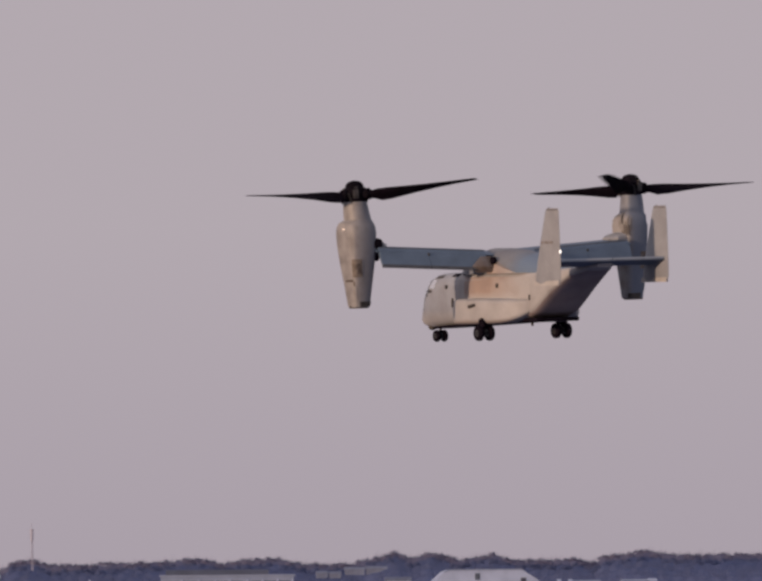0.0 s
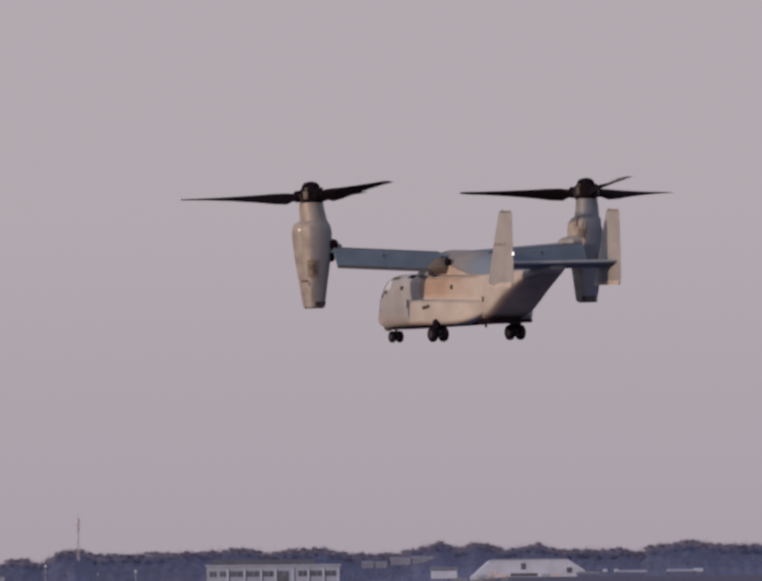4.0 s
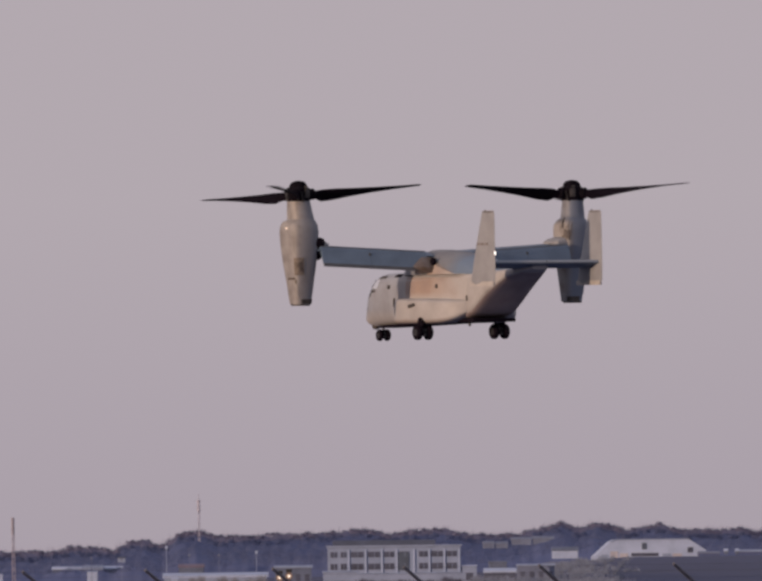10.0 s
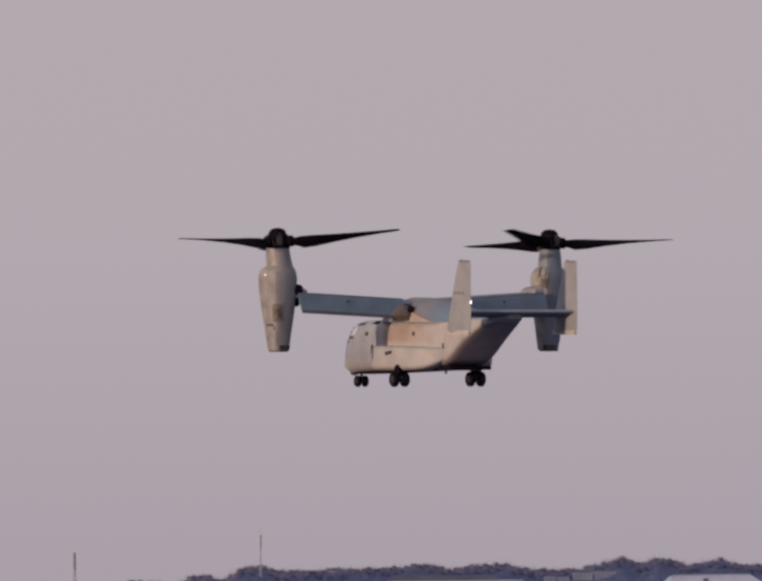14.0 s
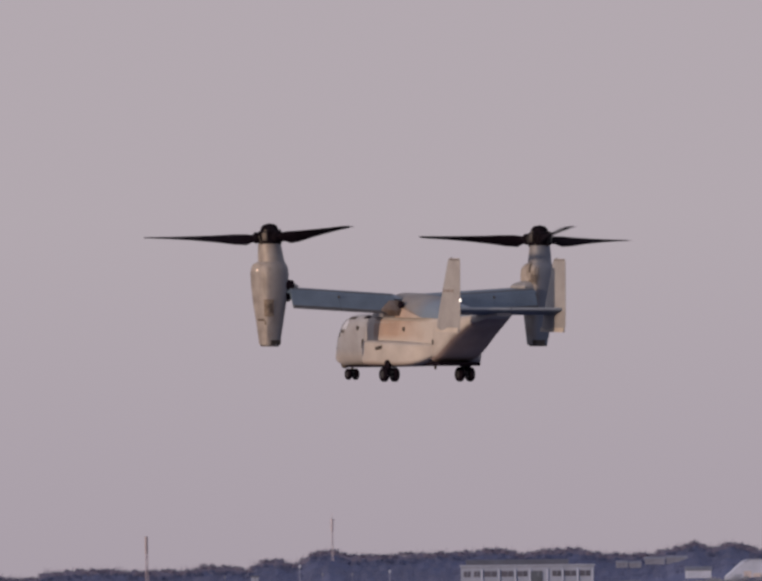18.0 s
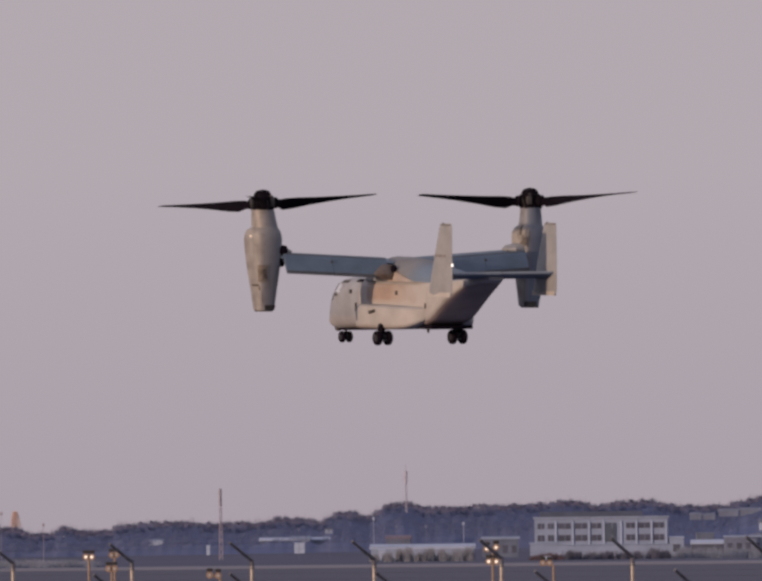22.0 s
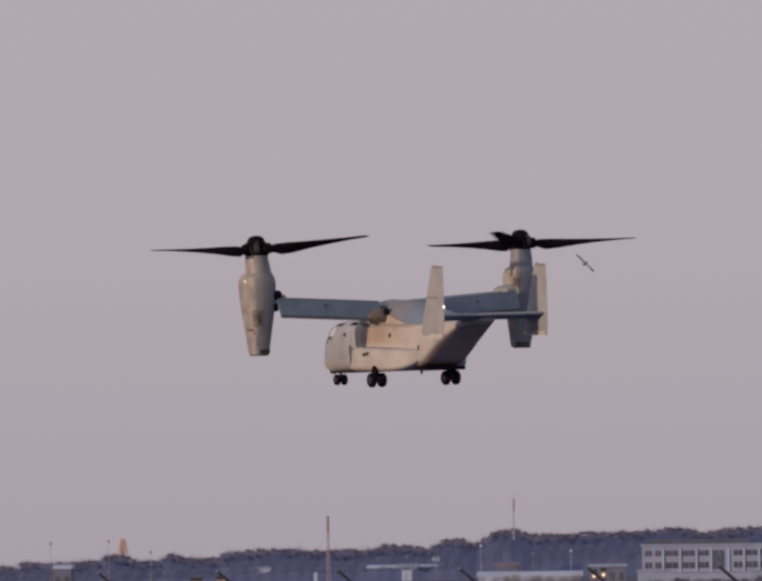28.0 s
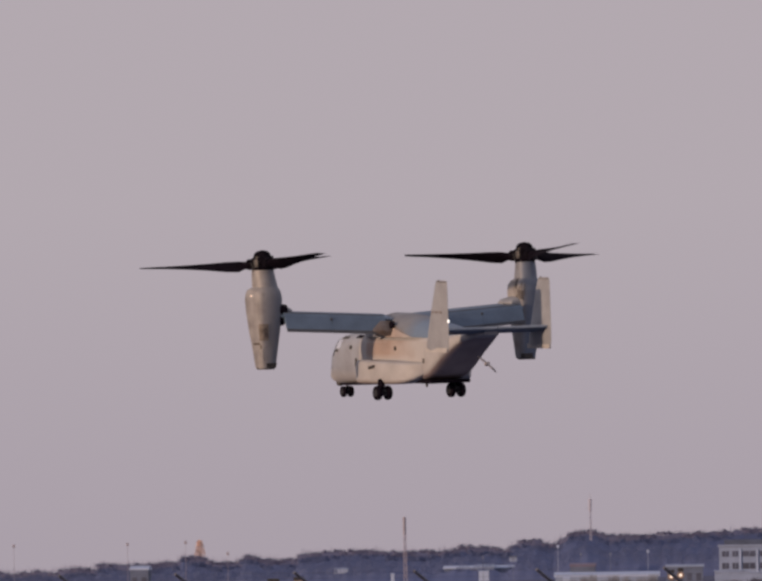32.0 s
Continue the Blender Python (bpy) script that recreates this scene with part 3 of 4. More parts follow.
    rotor.matrix_basis = pose(0.32, MAST_Y[side], 6.68)
    for k in range(3):
        bm = bmesh.new()
        rings = []
        for r, chord, pitch, thick in ((0.3, 0.40, 48, 0.8), (0.85, 0.42, 48, 0.75), (1.15, 0.74, 44, 0.22), (1.7, 0.80, 37, 0.18), (2.6, 0.74, 26, 0.14), (3.6, 0.68, 17, 0.12), (4.7, 0.60, 10, 0.1), (5.6, 0.54, 6, 0.09), (5.85, 0.40, 6, 0.08)):
            c, s = math.cos(radians(pitch)), math.sin(radians(pitch))
            ring = []
            for px, pz in airfoil(chord, thick, 6):
                q, h = px + chord * 0.35, pz
                ring.append((r, side * -1 * (q * c - h * s), q * s + h * c - 0.16 + 0.042 * (r - 0.6)))
            rings.append(ring)
        loft(bm, rings)
        blade = part("blade", bm, BLACK, rotor)
        blade.matrix_basis = pose(0, 0, 0, 0, 0, 120 * k)
        bm = bmesh.new()
        rod(bm, (0.50 * math.cos(2.1 * k + 0.6), 0.50 * math.sin(2.1 * k + 0.6), -0.5), (0.60 * math.cos(2.1 * k + 0.45), 0.60 * math.sin(2.1 * k + 0.45), -0.05), 0.045, n=6)
        part("pitch_link", bm, STEEL, rotor)
        bm = bmesh.new()
        box(bm, (0.52, 0, -0.12), (0.16, 0.26, 0.40), 0.04, pose(0, 0, 0, 0, 0, 120 * k + 58))
        box(bm, (0.47, 0, 0.16), (0.14, 0.16, 0.1), 0.03, pose(0, 0, 0, 0, 0, 120 * k + 62))
        part("hub_bracket", bm, FORK, rotor, "grey bracket between the blade roots")
        bm = bmesh.new()
        turned(bm, [(0.20, 0.0), (0.25, 0.04), (0.26, 0.34), (0.20, 0.40)], 12, "X", (0.36, 0, -0.14))
        cuff = part("blade_cuff", bm, HUB, rotor)
        cuff.matrix_basis = pose(0, 0, 0, 0, 0, 120 * k)
    ROTORS.append((rotor, side))


aircraft = build_aircraft()


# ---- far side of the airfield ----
# both wood colours hold the blue of distance haze
WOOD = material("hazed_winter_woods", (0.091, 0.124, 0.262), 0.95, vary=0.07, scale=0.03, islands=0.04, second=(0.094, 0.121, 0.238))


WOOD_TOP = material("hazed_winter_crowns", (0.166, 0.172, 0.276), 0.95, vary=0.08, scale=0.03, islands=0.03, second=(0.15, 0.156, 0.256))


def twig(verts, faces, x, y, z0, z1, lean, wide):
    """A thin three-sided branch."""
    b0 = len(verts)
    verts.extend([(x - wide, y, z0), (x + wide, y, z0), (x, y + wide, z0), (x + lean, y, z1)])
    faces.extend([(b0, b0 + 1, b0 + 3), (b0 + 1, b0 + 2, b0 + 3), (b0 + 2, b0, b0 + 3)])


def woods(ranks, mat, label, seed):
    """Ranks of bare trees on the hill, each with an uneven crown of fine branches."""
    rnd = random.Random(seed)
    top = [(-1300, -142), (-1215, -137), (-1180, -140), (-1135, -133), (-1110, -140), (-1085, -130), (-1055, -126), (-1025, -132), (-1010, -118), (-955, -122), (-940, -121), (-880, -117), (-851, -115), (-843, -102), (-806, -104), (-795, -110), (-766, -117), (-725, -116), (-717, -104), (-701, -101), (-676, -110), (-606, -111), (-598, -98), (-515, -93), (-455, -90), (-415, -94), (-315, -94), (-265, -84),
           (-215, -86), (-175, -91), (-155, -76), (-115, -70), (-75, -81), (-45, -57), (-5, -50), (35, -62), (85, -62), (185, -57), (265, -54), (345, -46), (385, -58), (435, -50),
           (505, -47), (545, -57), (610, -59), (660, -56), (720, -40), (747, -31), (777, -46), (817, -33), (877, -49), (947, -36), (997, -51), (1117, -46), (1147, -56), (1177, -41), (1257, -29), (1320, -37), (1500, -36), (1600, -34)]

    def crest(a):
        for (a0, b0), (a1, b1) in zip(top, top[1:]):
            if a0 <= a <= a1:
                return b0 + (b1 - b0) * (a - a0) / (a1 - a0)
        return top[0][1] if a < top[0][0] else top[-1][1]

    verts, faces = [], []

    def dome(x, y, z, r, n):
        """A bare crown: fine branches that fan out from the trunk to a ragged dome whose top is at z."""
        for k in range(n):
            ang, out = rnd.gauss(0, 0.75), r * (0.5 + 0.55 * math.sqrt(rnd.random()))
            if abs(ang) > 1.75:
                continue
            dx, dz = math.sin(ang) * 1.25, math.cos(ang)
            b0 = z - 1.05 * r
            twig(verts, faces, x + dx * out * 0.45, y + rnd.uniform(-r, r), b0 + dz * out * 0.4 - 0.25, b0 + dz * out, dx * out * 0.55, rnd.uniform(0.03, 0.085))

    for d, drop, step in ranks:
        a = -1350.0
        while drop < 15 and a < 1750:
            r = rnd.uniform(1.1, 2.5)
            p = spot(a, crest(a) - drop + rnd.uniform(-3.0, 2.0), d + rnd.uniform(-30, 30))
            dome(p.x, p.y, max(rise(p.x, p.y) + 2.5, p.z), r, int(95 * r))
            a += r * 1.15 * REACH / d
        a = -1350.0
        while a < 1750:
            crown = 2.2 * math.sin(a * 0.23 + d) + 1.6 * math.sin(a * 0.087 + 2 * d)
            p = spot(a, crest(a) - drop + crown * (0.5 if drop == 0 else 1.0) - rnd.uniform(0, 4), d + rnd.uniform(-40, 40))
            foot = rise(p.x, p.y)
            tall = max(2.5, p.z - foot)
            # fine upright branches
            for k in range(20 if drop else 34):
                z1 = foot + tall * rnd.uniform(0.75, 1.0) + rnd.uniform(0.0, 1.1 if drop else 1.35) ** 2
                twig(verts, faces, p.x + rnd.uniform(-1.4, 1.4), p.y + rnd.uniform(-3, 3), foot + (z1 - foot) * rnd.uniform(0.6, 0.85), z1, rnd.uniform(-0.9, 0.9), rnd.uniform(0.03, 0.09) if drop else rnd.uniform(0.015, 0.06))
            a += step * rnd.uniform(0.8, 1.25)
    # thick undergrowth behind the stems
    for d, drop in [(d + 4, drop + (7 if drop < 15 else 4)) for d, drop, _ in ranks]:
        row, a = [], -1350.0
        while a < 1760:
            crown = 2.2 * math.sin(a * 0.23 + d) + 1.6 * math.sin(a * 0.087 + 2 * d)
            p = spot(a, crest(a) - drop + crown * 0.6 - rnd.uniform(0, 0.6), d)
            foot = rise(p.x, d)
            top_z = max(foot + 1.0, p.z)
            row.append(len(verts))
            verts.extend([(p.x, d - 9, foot - 0.5), (p.x, d - 4, foot + (top_z - foot) * 0.6), (p.x, d + 3, top_z), (p.x, d + 9, foot - 0.5)])
            a += 5
        for u, w in zip(row, row[1:]):
            for k in range(3):
                faces.append((u + k, w + k, w + k + 1, u + k + 1))
    me = bpy.data.meshes.new("woods")
    me.from_pydata(verts, [], faces)
    me.materials.append(mat)
    me.polygons.foreach_set("use_smooth", [True] * len(me.polygons))
    tagged(new("woods", me), label, "trees", kind="stuff")


woods(((2700, 0, 6),), WOOD_TOP, "bare winter trees along the skyline, haze in their mauve colour", 4)
woods(((2560, 11, 7), (2430, 22, 8), (2300, 33, 9), (2180, 47, 10)), WOOD, "bare winter woods along the low hill, coloured blue for haze", 5)

# blue haze is mixed into these base colours of the far buildings
PALE = material("hazed_pale_wall", (0.285, 0.355, 0.515), 0.85, vary=0.11, scale=0.25, second=(0.235, 0.30, 0.44))
WHITE = material("hazed_white_sheet", (0.42, 0.515, 0.72), 0.7, vary=0.1, scale=0.2, second=(0.335, 0.42, 0.60))
DARKWIN = material("hazed_window_glass", (0.085, 0.10, 0.158), 0.5, vary=0.15, scale=0.4)
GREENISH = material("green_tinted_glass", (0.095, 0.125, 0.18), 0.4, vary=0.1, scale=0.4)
ROOF = material("hazed_flat_roof", (0.09, 0.115, 0.18), 0.9, vary=0.1, scale=0.3)


def place(bearing, d):
    p = spot(bearing, -137.5, d)
    return (p.x, d, rise(p.x, d) if d > 1700 else 0.0)


BEIGE = material("beige_hangar_door", (0.47, 0.475, 0.545), 0.8, vary=0.08, scale=0.3)


def office():
    d = 1650
    m = d / REACH
    x0 = spot(262, 0, d).x
    t = thing("office_building", "pale two-storey office building with rows of dark windows", "building", (x0, d, 0))
    w, h = 274 * m, 7.75
    bm = bmesh.new()
    box(bm, (w / 2, 6.0, h / 2), (w, 12.0, h), 0.08)
    wall = part("wall", bm, PALE, t, smooth=False)
    bm = bmesh.new()
    box(bm, (w / 2, 6.0, h + 0.2), (w + 0.5, 12.5, 0.35), 0.05)
    part("roof", bm, PALE, t, smooth=False)
    bm = bmesh.new()
    box(bm, (w / 2 - 2, 7.5, h + 0.9), (w - 6, 6, 1.0), 0.05)
    part("roof_house", bm, ROOF, t, smooth=False)
    for a, b in ((6, 20), (27, 39), (48, 74), (83, 108), (116, 137), (148, 168), (188, 206), (213, 237), (244, 266)):
        for z0, z1 in ((5.75, 6.85), (3.3, 4.5)):
            bm = bmesh.new()
            box(bm, ((a + b) / 2 * m, -0.02, (z0 + z1) / 2), ((b - a) * m, 0.12, z1 - z0), 0.02)
            pane = part("window", bm, DARKWIN, wall, smooth=False)
            bm = bmesh.new()
            box(bm, ((a * 0.45 + b * 0.55) * m, -0.1, (z0 + z1) / 2), (0.09, 0.08, z1 - z0 - 0.04), 0.02)
            part("mullion", bm, PALE, pane, smooth=False)
    bm = bmesh.new()
    box(bm, (155 * m, -0.06, 4.9), (26 * m, 0.14, 3.6), 0.02)
    part("stairwell_glass", bm, GREENISH, wall, "tall green-tinted stairwell glazing", smooth=False)
    for a in (43.5, 78.5, 112, 142.5, 178, 209.5, 240.5, 271):
        bm = bmesh.new()
        box(bm, (a * m, -0.12, 4.6), (0.3, 0.3, 5.2), 0.03)
        part("pier", bm, WHITE, wall, smooth=False)


def hangar():
    d = 2050
    m = d / REACH
    p = spot(812, -118, d)
    t = thing("hangar", "white hangar with a broad shallow roof", "building", (p.x, d, p.z - 0.6))
    bm = bmesh.new()
    w = 230 * m
    prof = [(0, 0), (0, 1.7), (0.15 * w, 5.4), (0.19 * w, 5.85), (0.84 * w, 5.85), (w, 3.0), (w, 0)]
    loft(bm, [[(x, y, z) for x, z in prof] for y in (0, 26)])
    part("wall", bm, WHITE, t, smooth=False)
    for a, b, z1, mat in ((14, 30, 2.1, PALE), (33, 49, 2.9, BEIGE), (52, 70, 2.4, BEIGE), (140, 158, 2.2, PALE), (161, 180, 2.2, BEIGE)):
        bm = bmesh.new()
        box(bm, ((a + b) / 2 * m, -0.04, 0.45 + z1 / 2), ((b - a) * m, 0.14, z1 - 0.9), 0.03)
        part("hangar_door", bm, mat, t, smooth=False)
    bm = bmesh.new()
    loft(bm, [[(x * w, y, z) for x, z in ((0.14, 5.3), (0.19, 5.9), (0.84, 5.9), (0.86, 5.55), (0.845, 5.5), (0.835, 5.65), (0.195, 5.65), (0.155, 5.2))] for y in (-0.25, 0.1)])
    part("roof_edge", bm, PALE, t, smooth=False)
    for a, b, z0, z1 in ((2, 26, 0.1, 0.8), (33, 73, 0.1, 0.9), (80, 92, 0.1, 0.7), (112, 138, 0.1, 0.8), (162, 190, 0.1, 0.7), (98, 108, 3.3, 4.9), (76, 132, 1.6, 2.4), (192, 203, 2.4, 3.7)):
        bm = bmesh.new()
        box(bm, ((a + b) / 2 * m, -0.03, (z0 + z1) / 2), ((b - a) * m, 0.16, z1 - z0), 0.03)
        part("opening", bm, GREENISH if z0 > 3 else DARKWIN, t, smooth=False)
    for a, h in ((29.5, 1.1), (76.5, 1.3), (152, 1.2)):
        bm = bmesh.new()
        box(bm, (a * m, -0.3, h / 2 - 0.2), (7 * m, 0.5, h + 0.4), 0.04)
        part("door_pier", bm, BEIGE, t, smooth=False)


office()
hangar()


# these far sheets and walls carry the same haze blue
RUST = material("hazed_red_sheet", (0.19, 0.165, 0.245), 0.8, vary=0.1, scale=0.3)
FAINT = material("hazed_grey_sheet", (0.175, 0.215, 0.325), 0.85, vary=0.12, scale=0.3)
HAZY = material("hazed_grey_render", (0.19, 0.235, 0.35), 0.9, vary=0.12, scale=0.3)
GREY = material("hazed_grey_wall", (0.14, 0.178, 0.275), 0.85, vary=0.12, scale=0.3)


def shed(name, label, a0, a1, top, d, roof, wall, slab=0.5, foot=None, deep=10.0, windows=0, category="building"):
    """A low building from bearing a0 to a1; top: the grid height of its roof; foot: of its base, or on the land."""
    p, q = spot(a0, top, d), spot(a1, top, d)
    base = rise(p.x, d) if d > 1700 else 0.0
    if foot is not None:
        base = max(base, spot(a0, foot, d).z)
    w, h = q.x - p.x, max(1.2, p.z - base)
    t = thing(name, label, category, (p.x, d, base))
    bm = bmesh.new()
    under = 0.2 if foot is not None else 1.5
    box(bm, (w / 2, deep / 2, (h - slab - under) / 2), (w, deep, h - slab + under), 0.04)
    body = part("wall", bm, wall, t, smooth=False)
    bm = bmesh.new()
    loft(bm, [[(x, y, z) for y, z in ((-0.15, h - slab), (-0.15, h - slab * 0.6), (deep / 2, h), (deep + 0.4, h - slab * 0.6), (deep + 0.4, h - slab))] for x in (-min(0.3, 0.03 * w), w + min(0.3, 0.03 * w))])
    part("roof", bm, roof, t, smooth=False)
    for k in range(windows):
        bm = bmesh.new()
        box(bm, ((k + 0.5) * w / windows, -0.02, (h - slab) * 0.45), (w / windows * 0.5, 0.12, (h - slab) * 0.4), 0.02)
        part("window", bm, DARKWIN, body, smooth=False)
    return t


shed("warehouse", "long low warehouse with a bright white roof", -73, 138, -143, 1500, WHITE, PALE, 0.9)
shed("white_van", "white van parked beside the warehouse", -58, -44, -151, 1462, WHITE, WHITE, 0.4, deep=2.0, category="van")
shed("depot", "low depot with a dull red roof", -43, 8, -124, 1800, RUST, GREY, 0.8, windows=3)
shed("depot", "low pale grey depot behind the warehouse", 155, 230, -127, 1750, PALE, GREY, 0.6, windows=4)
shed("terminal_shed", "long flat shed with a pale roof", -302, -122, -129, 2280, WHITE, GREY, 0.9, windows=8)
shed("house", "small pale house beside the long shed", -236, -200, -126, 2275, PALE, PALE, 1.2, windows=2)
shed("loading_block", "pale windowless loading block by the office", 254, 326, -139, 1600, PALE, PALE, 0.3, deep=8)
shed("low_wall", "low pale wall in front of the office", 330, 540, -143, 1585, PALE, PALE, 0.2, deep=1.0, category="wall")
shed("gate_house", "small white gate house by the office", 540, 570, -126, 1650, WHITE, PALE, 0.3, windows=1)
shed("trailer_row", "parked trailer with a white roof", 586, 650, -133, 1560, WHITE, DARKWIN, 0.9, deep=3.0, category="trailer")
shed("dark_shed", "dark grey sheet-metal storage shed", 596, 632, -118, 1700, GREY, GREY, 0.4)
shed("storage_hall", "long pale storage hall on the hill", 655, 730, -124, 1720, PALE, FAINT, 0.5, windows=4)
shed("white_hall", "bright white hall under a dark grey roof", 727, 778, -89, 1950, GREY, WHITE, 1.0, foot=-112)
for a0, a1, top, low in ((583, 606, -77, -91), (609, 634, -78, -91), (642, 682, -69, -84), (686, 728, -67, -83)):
    shed("hill_house", "grey house on the hill, paled by haze in its colour", a0, a1, top, 2320, HAZY, HAZY, 0.9, foot=low, deep=6.0)
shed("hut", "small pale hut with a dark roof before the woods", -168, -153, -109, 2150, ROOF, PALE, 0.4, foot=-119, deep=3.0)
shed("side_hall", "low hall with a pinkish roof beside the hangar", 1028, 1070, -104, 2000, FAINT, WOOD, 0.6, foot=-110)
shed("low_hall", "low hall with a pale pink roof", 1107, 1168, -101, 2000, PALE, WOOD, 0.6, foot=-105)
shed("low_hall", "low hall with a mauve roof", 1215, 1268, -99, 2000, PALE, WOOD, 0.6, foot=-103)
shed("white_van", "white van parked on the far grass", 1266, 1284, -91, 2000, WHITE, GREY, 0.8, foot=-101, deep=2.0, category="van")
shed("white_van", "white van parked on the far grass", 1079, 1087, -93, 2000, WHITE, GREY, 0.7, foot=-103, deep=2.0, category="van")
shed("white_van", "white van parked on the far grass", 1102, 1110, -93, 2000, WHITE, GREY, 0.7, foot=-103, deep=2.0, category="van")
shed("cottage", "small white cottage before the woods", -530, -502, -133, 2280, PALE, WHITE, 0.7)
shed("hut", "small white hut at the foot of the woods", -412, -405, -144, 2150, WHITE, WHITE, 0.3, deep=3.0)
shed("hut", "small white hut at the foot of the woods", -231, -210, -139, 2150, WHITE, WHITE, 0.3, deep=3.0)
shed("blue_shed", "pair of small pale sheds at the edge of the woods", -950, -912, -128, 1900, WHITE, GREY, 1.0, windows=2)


def russet_tree(a, top, d, wide, label):
    """A tree added for an orange glow: trunk, limbs and a ragged crown of small clumps coloured as sunlit."""
    rnd = random.Random(17)
    p = spot(a, top, d)
    foot = rise(p.x, d)
    h = p.z - foot
    t = thing("glow_tree", label, "tree", (p.x, d, foot))
    bm = bmesh.new()
    rod(bm, (0, 0, -0.5), (0.1, 0, h * 0.6), 0.35, 0.18, 8)
    part("trunk", bm, BARK, t)
    for k in range(7):
        ang = 2 * math.pi * k / 7
        bm = bmesh.new()
        rod(bm, (0.05, 0, h * (0.42 + 0.03 * k)), (math.cos(ang) * wide * 0.5, math.sin(ang) * wide * 0.5, h * (0.66 + 0.04 * k)), 0.13, 0.04, 6)
        part("limb", bm, BARK, t)
    verts, faces = [], []
    for k in range(1150):
        f = rnd.random() ** 0.8
        r = wide * (0.95 - 0.62 * f * f) * math.sqrt(rnd.random())
        ang = rnd.uniform(0, 2 * math.pi)
        c = (r * math.cos(ang), r * math.sin(ang), h * (0.60 + 0.40 * f) + rnd.gauss(0, 0.25))
        q = rnd.uniform(0.10, 0.26)
        b0 = len(verts)
        for _ in range(4):
            verts.append(tuple(c[i] + rnd.uniform(-q, q) for i in range(3)))
        faces.extend([(b0, b0 + 1, b0 + 2), (b0, b0 + 2, b0 + 3), (b0 + 1, b0 + 3, b0 + 2)])
    me = bpy.data.meshes.new("crown")
    me.from_pydata(verts, [], faces)
    me.materials.append(RUSSET)
    crown = tagged(new("crown", me), "ragged crown with orange sunlight in its colour", kind="stuff")
    crown.parent = t


# orange sunlight is put into this leaf colour
RUSSET = material("sunlit_orange_leaves", (0.80, 0.60, 0.53), 0.9, vary=0.12, scale=0.6, islands=0.2)
BARK = material("grey_bark", (0.16, 0.14, 0.15), 0.9, vary=0.2, scale=3)
russet_tree(-806, -76, 2740, 2.1, "tree standing for an unclear orange glow on the skyline")


def scrub():
    """Pale winter shrubs in front of the sheds."""
    rnd = random.Random(9)
    verts, faces = [], []
    for a0, a1, b0, b1, d, n in ((330, 540, -152, -172, 1500, 150), (560, 860, -142, -166, 1480, 260), (-860, -640, -172, -178, 1330, 150)):
        for k in range(n):
            p = spot(rnd.uniform(a0, a1), rnd.uniform(b1, b0), d + rnd.uniform(-30, 30))
            foot = rise(p.x, p.y)
            r, tall = rnd.uniform(0.7, 1.6), min(2.2, max(0.5, p.z - foot))
            for i in range(22):
                x = rnd.gauss(0, 0.5) * r
                top = tall * (1.0 - 0.35 * (x / r) ** 2) * rnd.uniform(0.55, 1.1)
                twig(verts, faces, p.x + x, p.y + rnd.uniform(-r, r), foot - 0.1, foot + max(0.2, top), rnd.uniform(-0.5, 0.5), rnd.uniform(0.05, 0.13))
    # low bushes all over the bank before the hangar
    for k in range(260):
        d = rnd.uniform(1650, 1900)
        x = (rnd.triangular(650, 900, 700) - 280) * d / REACH
        r, foot = rnd.uniform(0.7, 1.5), rise(x, d)
        for i in range(18):
            off = rnd.gauss(0, 0.5) * r
            twig(verts, faces, x + off, d + rnd.uniform(-r, r), foot - 0.1, foot + rnd.uniform(0.4, 1.3), rnd.uniform(-0.5, 0.5), rnd.uniform(0.05, 0.13))
    me = bpy.data.meshes.new("scrub")
    me.from_pydata(verts, [], faces)
    me.materials.append(material("pale_dry_scrub", (0.235, 0.285, 0.395), 0.95, vary=0.2, scale=0.4, islands=0.14))
    tagged(new("scrub", me), "pale dry winter scrub in front of the sheds", "shrubs", kind="stuff")


def hedge(rows, d, mat, label, seed):
    """Loose shrubs at bearings along one line, with gaps between them: bearing, half width, height."""
    rnd = random.Random(seed)
    verts, faces = [], []
    for c, half, tall in rows:
        for k in range(17):
            x = spot(c + rnd.gauss(0, 0.5) * half, -150, d).x
            y = d + rnd.uniform(-8, 8)
            for i in range(14):
                top = tall * rnd.uniform(0.35, 1.0)
                twig(verts, faces, x + rnd.gauss(0, 0.25), y + rnd.uniform(-0.5, 0.5), -0.1, top, rnd.uniform(-0.35, 0.35), rnd.uniform(0.05, 0.12))
    me = bpy.data.meshes.new("hedge")
    me.from_pydata(verts, [], faces)
    me.materials.append(mat)
    tagged(new("hedge", me), label, "shrubs", kind="stuff")


scrub()
hedge(((-66, 8, 1.5), (-38, 9, 1.9), (-14, 7, 2.6), (3, 6, 2.9), (28, 10, 1.8), (50, 7, 2.7), (72, 6, 2.4), (84, 5, 1.6), (104, 9, 2.3), (126, 11, 2.8)), 1455,
      material("olive_grey_shrubs", (0.25, 0.28, 0.35), 0.95, vary=0.2, scale=0.4, islands=0.2), "loose olive-grey shrubs in front of the warehouse", 21)
hedge(((264, 7, 1.0), (278, 9, 1.3), (296, 8, 1.5), (310, 8, 1.2)), 1440,
      material("maroon_shrubs", (0.115, 0.088, 0.115), 0.95, vary=0.2, scale=0.4, islands=0.2), "low dark maroon shrubs before the loading block", 22)
